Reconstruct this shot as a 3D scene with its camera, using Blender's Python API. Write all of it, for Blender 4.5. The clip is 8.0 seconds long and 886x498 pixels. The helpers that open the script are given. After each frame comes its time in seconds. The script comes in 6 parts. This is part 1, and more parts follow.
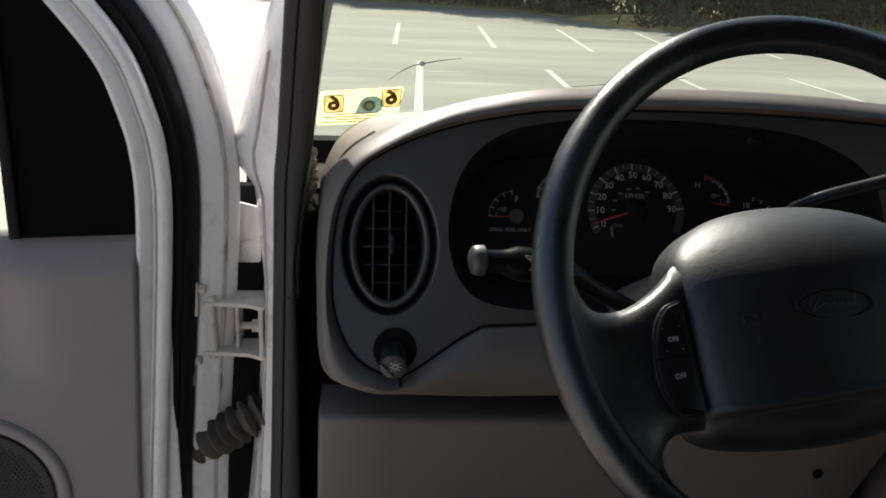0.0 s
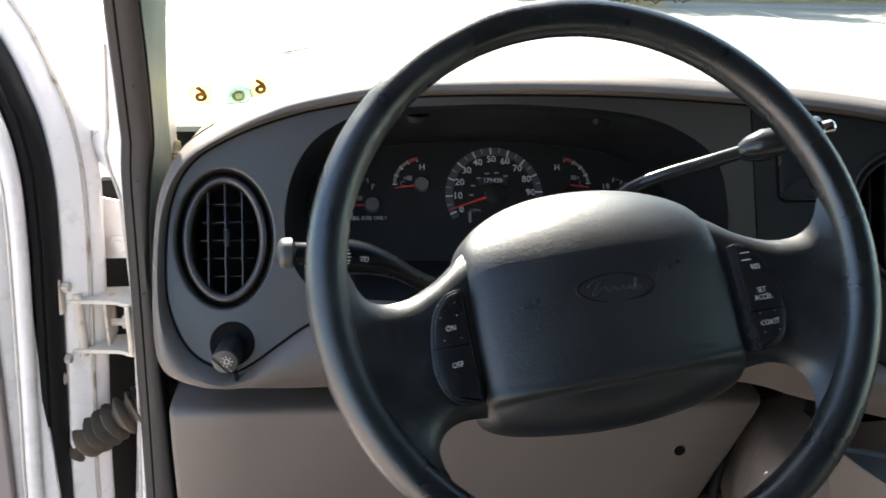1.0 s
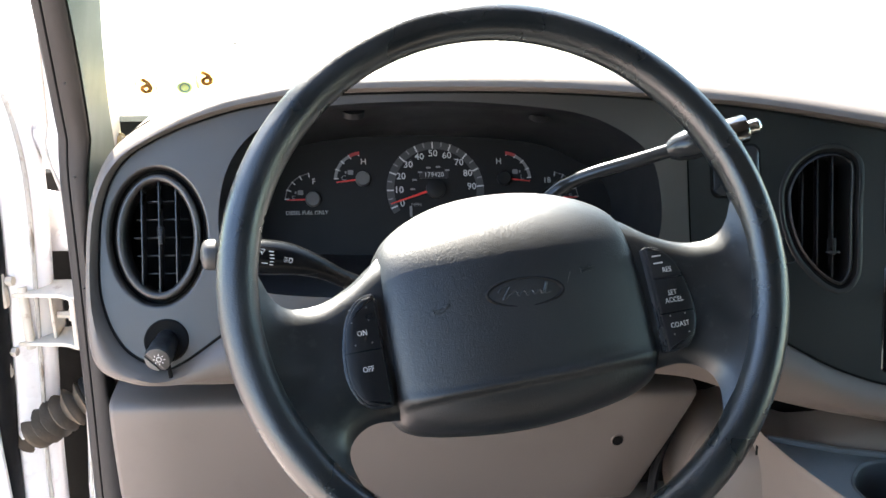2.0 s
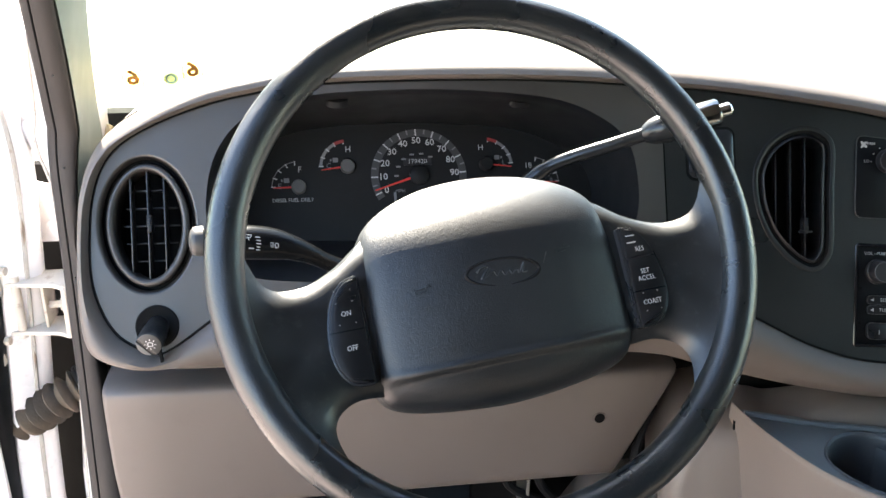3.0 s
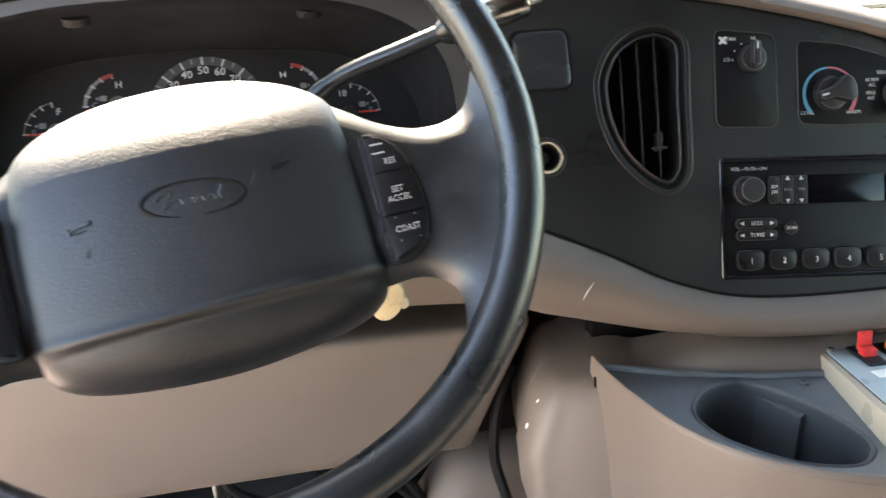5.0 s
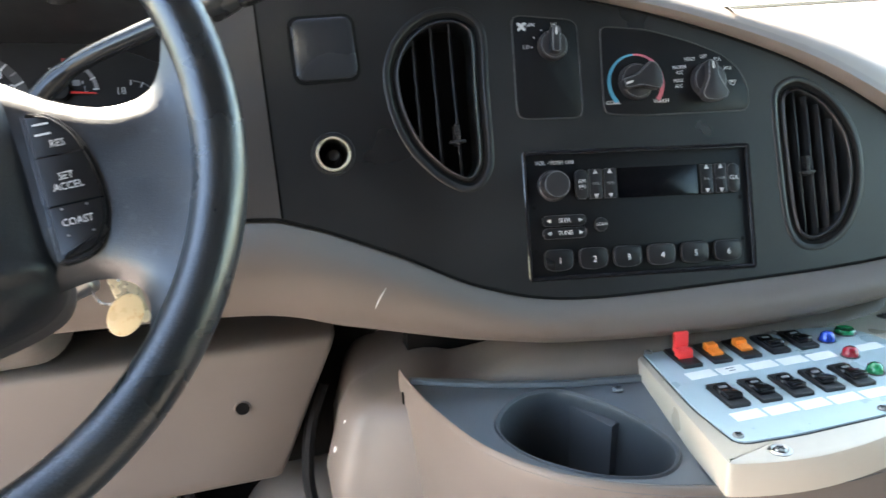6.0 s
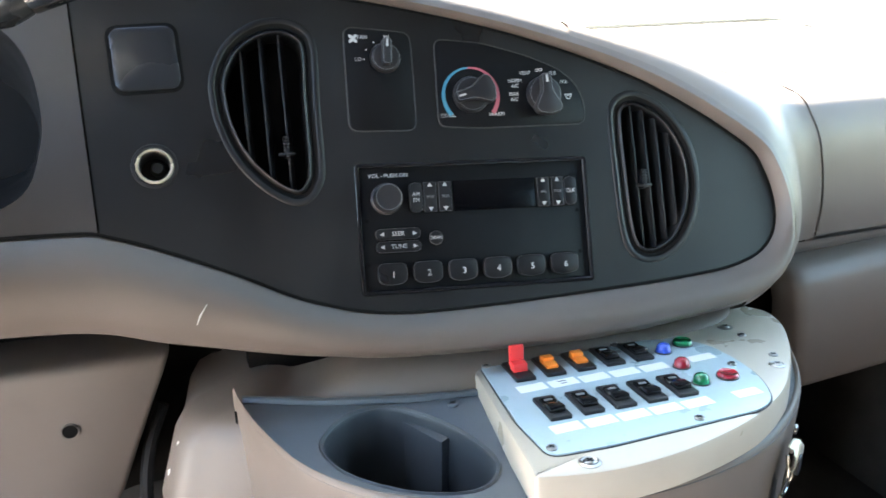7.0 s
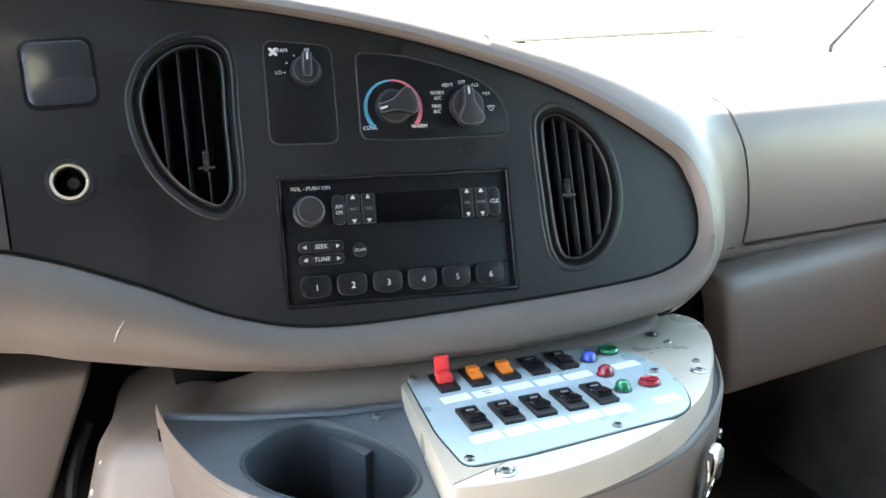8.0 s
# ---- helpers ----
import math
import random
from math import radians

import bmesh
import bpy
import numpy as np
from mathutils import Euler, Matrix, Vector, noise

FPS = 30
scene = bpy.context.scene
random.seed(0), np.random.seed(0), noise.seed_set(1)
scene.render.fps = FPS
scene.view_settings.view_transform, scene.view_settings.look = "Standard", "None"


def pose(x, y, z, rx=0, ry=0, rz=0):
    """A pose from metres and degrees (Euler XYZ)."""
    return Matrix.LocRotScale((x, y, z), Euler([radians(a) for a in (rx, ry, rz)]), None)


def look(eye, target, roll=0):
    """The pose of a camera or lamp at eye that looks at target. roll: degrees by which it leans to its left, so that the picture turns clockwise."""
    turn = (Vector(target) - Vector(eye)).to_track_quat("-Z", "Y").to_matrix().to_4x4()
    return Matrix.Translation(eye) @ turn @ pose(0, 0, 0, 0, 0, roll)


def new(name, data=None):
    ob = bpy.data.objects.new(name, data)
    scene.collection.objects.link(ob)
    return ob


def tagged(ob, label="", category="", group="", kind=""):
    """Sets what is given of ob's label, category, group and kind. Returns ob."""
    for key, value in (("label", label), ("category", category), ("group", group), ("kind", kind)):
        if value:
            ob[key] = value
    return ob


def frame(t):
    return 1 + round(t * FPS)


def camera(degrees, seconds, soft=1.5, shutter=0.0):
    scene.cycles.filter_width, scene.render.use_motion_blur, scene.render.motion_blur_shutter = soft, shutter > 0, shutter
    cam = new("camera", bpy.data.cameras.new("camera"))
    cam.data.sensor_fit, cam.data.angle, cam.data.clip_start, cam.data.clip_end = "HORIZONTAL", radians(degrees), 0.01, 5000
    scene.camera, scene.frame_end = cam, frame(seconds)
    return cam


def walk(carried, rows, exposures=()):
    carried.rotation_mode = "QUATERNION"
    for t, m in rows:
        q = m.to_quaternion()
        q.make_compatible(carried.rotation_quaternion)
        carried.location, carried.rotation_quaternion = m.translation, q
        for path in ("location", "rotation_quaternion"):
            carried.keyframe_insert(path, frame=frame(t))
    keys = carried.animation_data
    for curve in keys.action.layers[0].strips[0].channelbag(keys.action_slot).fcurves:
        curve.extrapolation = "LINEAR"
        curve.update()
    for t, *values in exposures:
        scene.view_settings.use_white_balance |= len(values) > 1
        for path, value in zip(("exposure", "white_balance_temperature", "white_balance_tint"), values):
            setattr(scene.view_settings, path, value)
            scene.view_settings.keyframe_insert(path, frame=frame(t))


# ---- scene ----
cam = camera(55.1, 8.0, 1.5, 0.3)
PATH = [
    (0, (-0.089, 0.294, 1.59), (0.11, 2.183, 0.964), 2.7),
    (0.5, (-0.004, 0.314, 1.59), (0.184, 2.202, 0.958), 1.8),
    (1, (0.054, 0.285, 1.601), (0.293, 2.156, 0.935), 1.3),
    (1.5, (0.096, 0.287, 1.616), (0.355, 2.144, 0.92), 1.6),
    (3, (0.111, 0.255, 1.628), (0.399, 2.09, 0.886), 1.0),
    (3.5, (0.121, 0.268, 1.623), (0.414, 2.1, 0.878), 0.6),
    (4, (0.16, 0.286, 1.598), (0.481, 2.106, 0.835), 0.3),
    (4.5, (0.196, 0.301, 1.576), (0.533, 2.111, 0.797), -0.2),
    (5, (0.292, 0.358, 1.535), (0.656, 2.159, 0.746), -1.7),
    (5.2, (0.322, 0.374, 1.524), (0.722, 2.169, 0.739), -1.2),
    (6.3, (0.457, 0.381, 1.481), (1.027, 2.158, 0.761), -1.5),
    (6.5, (0.475, 0.372, 1.479), (1.076, 2.142, 0.768), -1.1),
    (7, (0.519, 0.358, 1.479), (1.18, 2.113, 0.782), -0.3),
    (7.5, (0.542, 0.351, 1.48), (1.254, 2.092, 0.799), -0.2),
    (8, (0.553, 0.343, 1.479), (1.292, 2.077, 0.808), -0.3),
]
walk(cam, [(t, look(eye, target, roll)) for t, eye, target, roll in PATH],
     [(0.0, 1.0, 6800, 8), (0.5, 1.6, 6700, 8), (1.0, 2.75, 6750, 8), (1.5, 3.4, 6700, 9), (3.0, 3.72, 7000, 10), (3.5, 3.78, 7200, 11), (4.0, 3.9, 7500, 12), (5.0, 4.25, 7900, 12), (6.5, 4.52, 6900, 9), (8.0, 4.7, 7000, 9)])

# ---- world and sun ----
SUN_TO = Vector((-0.15, 0.71, 0.68)).normalized()
world = bpy.data.worlds.new("sky")
scene.world = world
world.use_nodes = True
wn = world.node_tree
sky = wn.nodes.new("ShaderNodeTexSky")
sky.sky_type = 'NISHITA'
sky.sun_disc = False
sky.sun_elevation = math.asin(SUN_TO.z)
sky.sun_rotation = math.atan2(SUN_TO.x, SUN_TO.y)
wn.links.new(sky.outputs[0], wn.nodes["Background"].inputs[0])
wn.nodes["Background"].inputs[1].default_value = 0.11
sun_data = bpy.data.lights.new("sun", 'SUN')
sun_data.energy, sun_data.angle, sun_data.color = 5.0, radians(0.53), (1.0, 0.95, 0.87)
sun = new("sun", sun_data)
sun.matrix_world = look(SUN_TO * 50, (0, 0, 0))


# ---- materials ----
def material(name, base, rough=0.5, metal=0.0, grain=0.0, grain_size=900.0, spread=0.12, stain=0.0, stain_size=14.0,
             stain_colour=None, coat=0.0, spec=0.5, rough_spread=0.12, per_piece=0.0, leather=False, stretch=None):
    """A surface with fine grain, broad tone changes and patchy gloss, at real size in metres."""
    m = bpy.data.materials.new(name)
    m.use_nodes = True
    nt = m.node_tree
    N, L = nt.nodes, nt.links
    p = N["Principled BSDF"]
    p.inputs["Metallic"].default_value = metal
    p.inputs["Specular IOR Level"].default_value = spec
    p.inputs["Coat Weight"].default_value = coat
    geo = N.new("ShaderNodeTexCoord")
    broad = N.new("ShaderNodeTexNoise")
    broad.inputs["Scale"].default_value, broad.inputs["Detail"].default_value = stain_size, 5.0
    where = geo.outputs["Object"]
    if stretch:
        st = N.new("ShaderNodeVectorMath")
        st.operation = 'MULTIPLY'
        st.inputs[1].default_value = stretch
        L.new(where, st.inputs[0])
        where = st.outputs[0]
    L.new(where, broad.inputs["Vector"])
    tone = N.new("ShaderNodeMapRange")
    tone.inputs[1].default_value, tone.inputs[2].default_value = 0.3, 0.7
    tone.inputs[3].default_value, tone.inputs[4].default_value = 1 - spread, 1 + spread
    L.new(broad.outputs["Fac"], tone.inputs[0])
    mul = N.new("ShaderNodeVectorMath")
    mul.operation = 'SCALE'
    mul.inputs[0].default_value = base
    L.new(tone.outputs[0], mul.inputs["Scale"])
    col = mul.outputs[0]
    if per_piece:
        info = N.new("ShaderNodeObjectInfo")
        pr = N.new("ShaderNodeMapRange")
        pr.inputs[3].default_value, pr.inputs[4].default_value = 1 - per_piece, 1 + per_piece
        L.new(info.outputs["Random"], pr.inputs[0])
        m2 = N.new("ShaderNodeVectorMath")
        m2.operation = 'SCALE'
        L.new(col, m2.inputs[0])
        L.new(pr.outputs[0], m2.inputs["Scale"])
        col = m2.outputs[0]
    if stain:
        spots = N.new("ShaderNodeTexNoise")
        spots.inputs["Scale"].default_value, spots.inputs["Detail"].default_value = stain_size * 3.1, 8.0
        spots.inputs["Roughness"].default_value = 0.65
        L.new(where, spots.inputs["Vector"])
        ramp = N.new("ShaderNodeMapRange")
        ramp.inputs[1].default_value, ramp.inputs[2].default_value = 0.56, 0.72
        ramp.inputs[3].default_value, ramp.inputs[4].default_value = 0.0, stain
        L.new(spots.outputs["Fac"], ramp.inputs[0])
        mix = N.new("ShaderNodeMix")
        mix.data_type = 'RGBA'
        L.new(ramp.outputs[0], mix.inputs["Factor"])
        L.new(col, mix.inputs["A"])
        mix.inputs["B"].default_value = (*(stain_colour or [c * 0.5 for c in base]), 1)
        col = mix.outputs["Result"]
    L.new(col, p.inputs["Base Color"])
    rr = N.new("ShaderNodeMapRange")
    rr.inputs[1].default_value, rr.inputs[2].default_value = 0.3, 0.7
    rr.inputs[3].default_value, rr.inputs[4].default_value = max(0.03, rough - rough_spread), min(1.0, rough + rough_spread)
    L.new(broad.outputs["Fac"], rr.inputs[0])
    L.new(rr.outputs[0], p.inputs["Roughness"])
    if grain:
        if leather:
            fine = N.new("ShaderNodeTexVoronoi")
            fine.feature = 'DISTANCE_TO_EDGE'
            fine.inputs["Scale"].default_value = grain_size
            warp = N.new("ShaderNodeTexNoise")
            warp.inputs["Scale"].default_value = grain_size * 0.28
            add = N.new("ShaderNodeVectorMath")
            add.operation = 'MULTIPLY_ADD'
            add.inputs[1].default_value = (0.007, 0.007, 0.007)
            pull = N.new("ShaderNodeMapping")
            pull.inputs["Rotation"].default_value = (0, 0, 0.35)
            pull.inputs["Scale"].default_value = (1.0, 0.36, 0.36)
            L.new(geo.outputs["Object"], pull.inputs["Vector"])
            L.new(geo.outputs["Object"], warp.inputs["Vector"])
            L.new(warp.outputs["Color"], add.inputs[0])
            L.new(pull.outputs[0], add.inputs[2])
            L.new(add.outputs[0], fine.inputs["Vector"])
            crease = N.new("ShaderNodeMapRange")
            crease.inputs[1].default_value, crease.inputs[2].default_value = 0.0, 0.22
            L.new(fine.outputs["Distance"], crease.inputs[0])
            out = crease.outputs[0]
        else:
            fine = N.new("ShaderNodeTexNoise")
            fine.inputs["Scale"].default_value, fine.inputs["Detail"].default_value = grain_size, 3.0
            L.new(geo.outputs["Object"], fine.inputs["Vector"])
            out = fine.outputs["Fac"]
        bump = N.new("ShaderNodeBump")
        bump.inputs["Strength"].default_value, bump.inputs["Distance"].default_value = grain, 0.001
        L.new(out, bump.inputs["Height"])
        L.new(bump.outputs[0], p.inputs["Normal"])
    return m


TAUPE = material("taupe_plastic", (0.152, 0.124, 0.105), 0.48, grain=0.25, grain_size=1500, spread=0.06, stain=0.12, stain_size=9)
# Taupe darkened for the knee panel: shade from wheel and dashboard painted in
KNEE = material("shaded_knee_plastic", (0.128, 0.105, 0.090), 0.5, grain=0.25, grain_size=1500, spread=0.06, stain=0.12, stain_size=9)
# Bolster taupe made darker and greyer: its shading is put into the colour
BOLSTER = material("shaded_bolster_vinyl", (0.110, 0.091, 0.078), 0.44, grain=0.3, grain_size=1100, spread=0.08, stain=0.15, stain_size=8)
# Tray slate darkened so that the shade inside the cup is in its colour
CUP_SHADED = material("shaded_slate_cup", (0.060, 0.066, 0.072), 0.45, grain=0.3, grain_size=1200, spread=0.12, stain=0.3, stain_size=14)
# Grey line drawn round the panels for the shading of their recess
PANEL_EDGE = material("recess_edge_shading", (0.027, 0.0268, 0.0265), 0.4, spread=0.1)
TAUPE_DARK = material("graphite_plastic", (0.13, 0.118, 0.108), 0.5, grain=0.25, grain_size=1500, spread=0.08)
# Charcoal made browner and lighter: light from the open door is painted in
SURROUND = material("door_lit_charcoal", (0.0190, 0.0155, 0.0130), 0.42, spec=0.95, grain=0.3, grain_size=1800, spread=0.1, stain_size=7)
CHARCOAL = material("charcoal_plastic", (0.0064, 0.0068, 0.0074), 0.36, spec=0.42, grain=0.3, grain_size=1800, spread=0.1, stain_size=7)
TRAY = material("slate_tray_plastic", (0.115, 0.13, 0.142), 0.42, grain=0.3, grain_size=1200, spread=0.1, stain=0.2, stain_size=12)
BLACK = material("black_plastic", (0.012, 0.012, 0.013), 0.4, grain=0.15, spread=0.1)
GLOSS_BLACK = material("gloss_black", (0.008, 0.008, 0.009), 0.12, spread=0.05, rough_spread=0.05)
CAVITY = material("dark_cavity", (0.006, 0.006, 0.006), 0.85, spread=0.1, spec=0.1)
RUBBER = material("black_rubber", (0.006, 0.006, 0.0065), 0.65, grain=0.3, grain_size=500, stain=0.12, stain_size=30, stain_colour=(0.03, 0.027, 0.024), spec=0.18)
PILLAR_DARK = material("dark_brown_trim", (0.034, 0.030, 0.028), 0.6, grain=0.25, grain_size=1200, spread=0.12, spec=0.25)
PILLAR_PALE = material("pale_green_grey_trim", (0.105, 0.130, 0.108), 0.6, grain=0.25, grain_size=1200, spread=0.08)
MIRROR_CORNER = material("matt_black_corner", (0.0035, 0.0035, 0.004), 0.7, spread=0.1, spec=0.05)
KNOB_GREY = material("knob_face_grey", (0.034, 0.032, 0.030), 0.45, spread=0.08)
DARK_TRIM = material("dark_cab_trim", (0.05, 0.047, 0.045), 0.8, grain=0.3, grain_size=600, spread=0.15)
SATIN = material("satin_charcoal", (0.016, 0.018, 0.021), 0.27, spread=0.06, rough_spread=0.05)
# Left vent's blades are lighter than the rest: sun glints put into colour
BLADE_GLINT = material("vent_blade_sunlit", (0.035, 0.037, 0.040), 0.34, spread=0.08)
BLADE_DARK = material("vent_blade_black", (0.012, 0.0125, 0.0135), 0.42, spread=0.08, spec=0.35)
# Paler grey of the thin rings along knob edges
EDGE_GREY = material("thin_edge_grey", (0.085, 0.09, 0.095), 0.4, spread=0.1)
LEATHER = material("worn_wheel_vinyl", (0.0050, 0.0070, 0.0084), 0.45, rough_spread=0.06, spec=0.70, grain=0.14, grain_size=620, spread=0.2, stain=0.25, stain_size=11,
                   stain_colour=(0.022, 0.024, 0.024), leather=True)
SPOKE = material("worn_spoke_vinyl", (0.0052, 0.0074, 0.0086), 0.40, rough_spread=0.12, spec=0.75, grain=0.10, grain_size=800, spread=0.25, stain=0.55, stain_size=34, stain_colour=(0.040, 0.043, 0.041), leather=True)
RIM = material("worn_rim_vinyl", (0.0075, 0.0102, 0.0118), 0.30, spec=0.8, grain=0.25, grain_size=700, spread=0.3, rough_spread=0.15, stain=0.4, stain_size=12,
               stain_colour=(0.040, 0.041, 0.037))
STALK = material("stalk_plastic", (0.0042, 0.0046, 0.0052), 0.27, spec=0.20, grain=0.15, spread=0.1)
RADIO_BLACK = material("radio_black", (0.0042, 0.0047, 0.0056), 0.42, spec=0.18, rough_spread=0.04, grain=0.2, grain_size=1800, spread=0.1, stain_size=30)
# Grey of the raised airbag letters and of highlights painted on button bevels
BUTTON_EDGE = material("letter_and_highlight_grey", (0.028, 0.029, 0.030), 0.4)
BUTTON = material("button_rubber", (0.0075, 0.0080, 0.0090), 0.36, spread=0.08, spec=0.35)
DISPLAY = material("smoked_display", (0.0020, 0.0023, 0.0030), 0.22, spread=0.05, spec=0.22)
WHITE = material("white_body_paint", (0.84, 0.80, 0.775), 0.3, coat=0.3, spread=0.04, stain=0.35, stain_size=10, stain_colour=(0.36, 0.30, 0.24))
RUST = material("rust_stain", (0.22, 0.165, 0.12), 0.8, spread=0.4, stain_size=60)
OLD_PAINT = material("yellowed_hinge_paint", (0.60, 0.53, 0.44), 0.45, spread=0.15, stain=0.75, stain_size=26, stain_colour=(0.22, 0.13, 0.07))
SEALER = material("seam_sealer", (0.46, 0.42, 0.37), 0.6, stain=0.7, stain_size=40, stain_colour=(0.16, 0.10, 0.06))
CREAM = material("cream_box_paint", (0.47, 0.415, 0.335), 0.35, spread=0.05, stain=0.06, stain_size=18, coat=0.2)
PLATE = material("pale_blue_plate", (0.40, 0.50, 0.53), 0.34, spread=0.05, coat=0.1, stain=0.15, stain_size=20)
LABEL = material("white_label", (0.85, 0.84, 0.80), 0.5, spread=0.03)
PRINT = material("white_print", (0.46, 0.46, 0.45), 0.5, spread=0.02)
PRINT_DIM = material("grey_print", (0.17, 0.17, 0.17), 0.5, spread=0.02)
RED = material("red_print", (0.55, 0.035, 0.03), 0.4, spread=0.03)
RED_DIM = material("faded_red_print", (0.26, 0.03, 0.028), 0.5, spread=0.05)
RED_CAP = material("red_switch_cap", (0.75, 0.05, 0.05), 0.35, spread=0.03)
ORANGE_CAP = material("orange_switch_cap", (0.85, 0.22, 0.03), 0.35, spread=0.03)
COOL = material("blue_arc_print", (0.04, 0.19, 0.27), 0.5, spread=0.02)
WARM = material("pink_arc_print", (0.36, 0.085, 0.11), 0.5, spread=0.02)
CHROME = material("chrome", (0.62, 0.62, 0.60), 0.14, 1.0, spread=0.05, rough_spread=0.06)
DARK_CHROME = material("tarnished_chrome", (0.30, 0.29, 0.275), 0.2, 1.0, spread=0.2, rough_spread=0.08, stain_size=40)
LEVER = material("satin_black_paint", (0.018, 0.0185, 0.0195), 0.24, spread=0.1)
STEEL = material("dull_steel", (0.42, 0.41, 0.39), 0.35, 1.0, spread=0.12, stain=0.3, stain_size=60)
BRASSY = material("yellowed_chrome", (0.72, 0.66, 0.50), 0.3, 0.6, spread=0.08)
PIN = material("gauge_pin_grey", (0.085, 0.082, 0.078), 0.5, spread=0.05)
GAUGE = material("gauge_face", (0.0095, 0.0090, 0.0088), 0.6, spread=0.06, spec=0.25)
CONDUIT = material("dusty_rubber_boot", (0.088, 0.064, 0.043), 0.75, grain=0.4, grain_size=300, spread=0.3, stain=0.5, stain_size=30, stain_colour=(0.15, 0.105, 0.065))
FABRIC = material("grey_door_trim", (0.245, 0.205, 0.196), 0.6, grain=0.3, grain_size=900, spread=0.05)
HEADLINER = material("headliner_cloth", (0.040, 0.037, 0.035), 0.9, grain=0.4, grain_size=300, spread=0.06)
CARPET = material("dark_floor_mat", (0.085, 0.078, 0.072), 0.9, grain=0.6, grain_size=300, spread=0.3)
CONCRETE = material("pale_pink_concrete", (0.43, 0.355, 0.325), 0.85, grain=0.4, grain_size=60, spread=0.16, stain_size=0.5, stain=0.7, stain_colour=(0.33, 0.235, 0.20), stretch=(0.3, 1.2, 1.0))
ASPHALT = material("old_asphalt", (0.30, 0.287, 0.255), 0.85, grain=0.5, grain_size=40, spread=0.38, stain_size=0.30, stain=0.95, stain_colour=(0.50, 0.47, 0.40), stretch=(0.28, 1.3, 1.0))
LINE = material("road_paint", (0.56, 0.55, 0.50), 0.7, spread=0.15, stain_size=2.0, stain=0.7, stain_colour=(0.22, 0.21, 0.19))
DRY_GRASS = material("dry_grass", (0.23, 0.19, 0.09), 0.9, spread=0.35, stain_size=0.8, stain=0.5, stain_colour=(0.09, 0.10, 0.035))
BARK = material("bark", (0.09, 0.07, 0.055), 0.9, grain=0.8, grain_size=25, spread=0.3, stain_size=4)
LEAF = material("leaves", (0.060, 0.090, 0.045), 0.6, spread=0.4, stain_size=1.5, per_piece=0.3)
KEY = material("cream_key_tag", (0.55, 0.45, 0.28), 0.3, spread=0.15, stain_size=45, stain=0.8, stain_colour=(0.35, 0.16, 0.05))


def gem(name, colour):
    m = material(name, colour, 0.08, spread=0.02, coat=1.0, rough_spread=0.03)
    p = m.node_tree.nodes["Principled BSDF"]
    p.inputs["Transmission Weight"].default_value = 0.35
    return m


GEM_BLUE, GEM_GREEN, GEM_RED = gem("blue_lens", (0.02, 0.10, 0.65)), gem("green_lens", (0.01, 0.34, 0.12)), gem("red_lens", (0.55, 0.02, 0.04))


def pane_material(name, tint, gloss=1.0):
    m = bpy.data.materials.new(name)
    m.use_nodes = True
    N, L = m.node_tree.nodes, m.node_tree.links
    N.remove(N["Principled BSDF"])
    tr, gl, fr, mx = N.new("ShaderNodeBsdfTransparent"), N.new("ShaderNodeBsdfGlossy"), N.new("ShaderNodeLayerWeight"), N.new("ShaderNodeMixShader")
    tr.inputs[0].default_value = (*tint, 1)
    gl.inputs["Roughness"].default_value = 0.02
    pw, ma = N.new("ShaderNodeMath"), N.new("ShaderNodeMath")
    pw.operation, ma.operation = 'POWER', 'MULTIPLY_ADD'
    pw.inputs[1].default_value, ma.inputs[1].default_value, ma.inputs[2].default_value = 5.0, 0.9 * gloss, 0.05 * gloss
    fr.inputs["Blend"].default_value = 0.5
    L.new(fr.outputs["Facing"], pw.inputs[0])
    L.new(pw.outputs[0], ma.inputs[0])
    L.new(ma.outputs[0], mx.inputs[0])
    L.new(tr.outputs[0], mx.inputs[1])
    L.new(gl.outputs[0], mx.inputs[2])
    L.new(mx.outputs[0], N["Material Output"].inputs[0])
    return m


def thin_sheet(name, colour, through_share):
    m = material(name, colour, 0.6, spread=0.2, stain_size=60, stain=0.5, stain_colour=(0.35, 0.20, 0.08))
    N, L = m.node_tree.nodes, m.node_tree.links
    tl, mx = N.new("ShaderNodeBsdfTranslucent"), N.new("ShaderNodeMixShader")
    L.new(N["Principled BSDF"].inputs["Base Color"].links[0].from_socket, tl.inputs[0])
    mx.inputs[0].default_value = through_share
    L.new(N["Principled BSDF"].outputs[0], mx.inputs[1])
    L.new(tl.outputs[0], mx.inputs[2])
    L.new(mx.outputs[0], N["Material Output"].inputs[0])
    return m


PAPER = thin_sheet("faded_sticker", (0.66, 0.57, 0.30), 0.85)
PAPER_PALE = thin_sheet("sticker_pale", (0.70, 0.64, 0.44), 0.85)
STICKER_BLUE = thin_sheet("sticker_blue", (0.12, 0.22, 0.36), 0.78)
STICKER_INK = thin_sheet("sticker_ink", (0.25, 0.17, 0.10), 0.82)
# Black for pieces put into gaps and holes to paint their shade
SHADE_BLACK = material("shade_black", (0.007, 0.0066, 0.0064), 0.95, spread=0.3, spec=0.03)
GLASS = pane_material("windscreen_glass", (0.60, 0.645, 0.575))
SIDE_GLASS = pane_material("side_window_glass", (0.90, 0.95, 0.89))


# ---- building helpers ----
def thing(name, m, label, category, group="", kind=""):
    """An Empty at the base of a thing that parents its parts."""
    ob = new(name)
    ob.empty_display_size = 0.05
    ob.matrix_world = m if isinstance(m, Matrix) else Matrix.Translation(m)
    return tagged(ob, label, category, group, kind)


def top_of(ob):
    while ob.parent:
        ob = ob.parent
    return ob


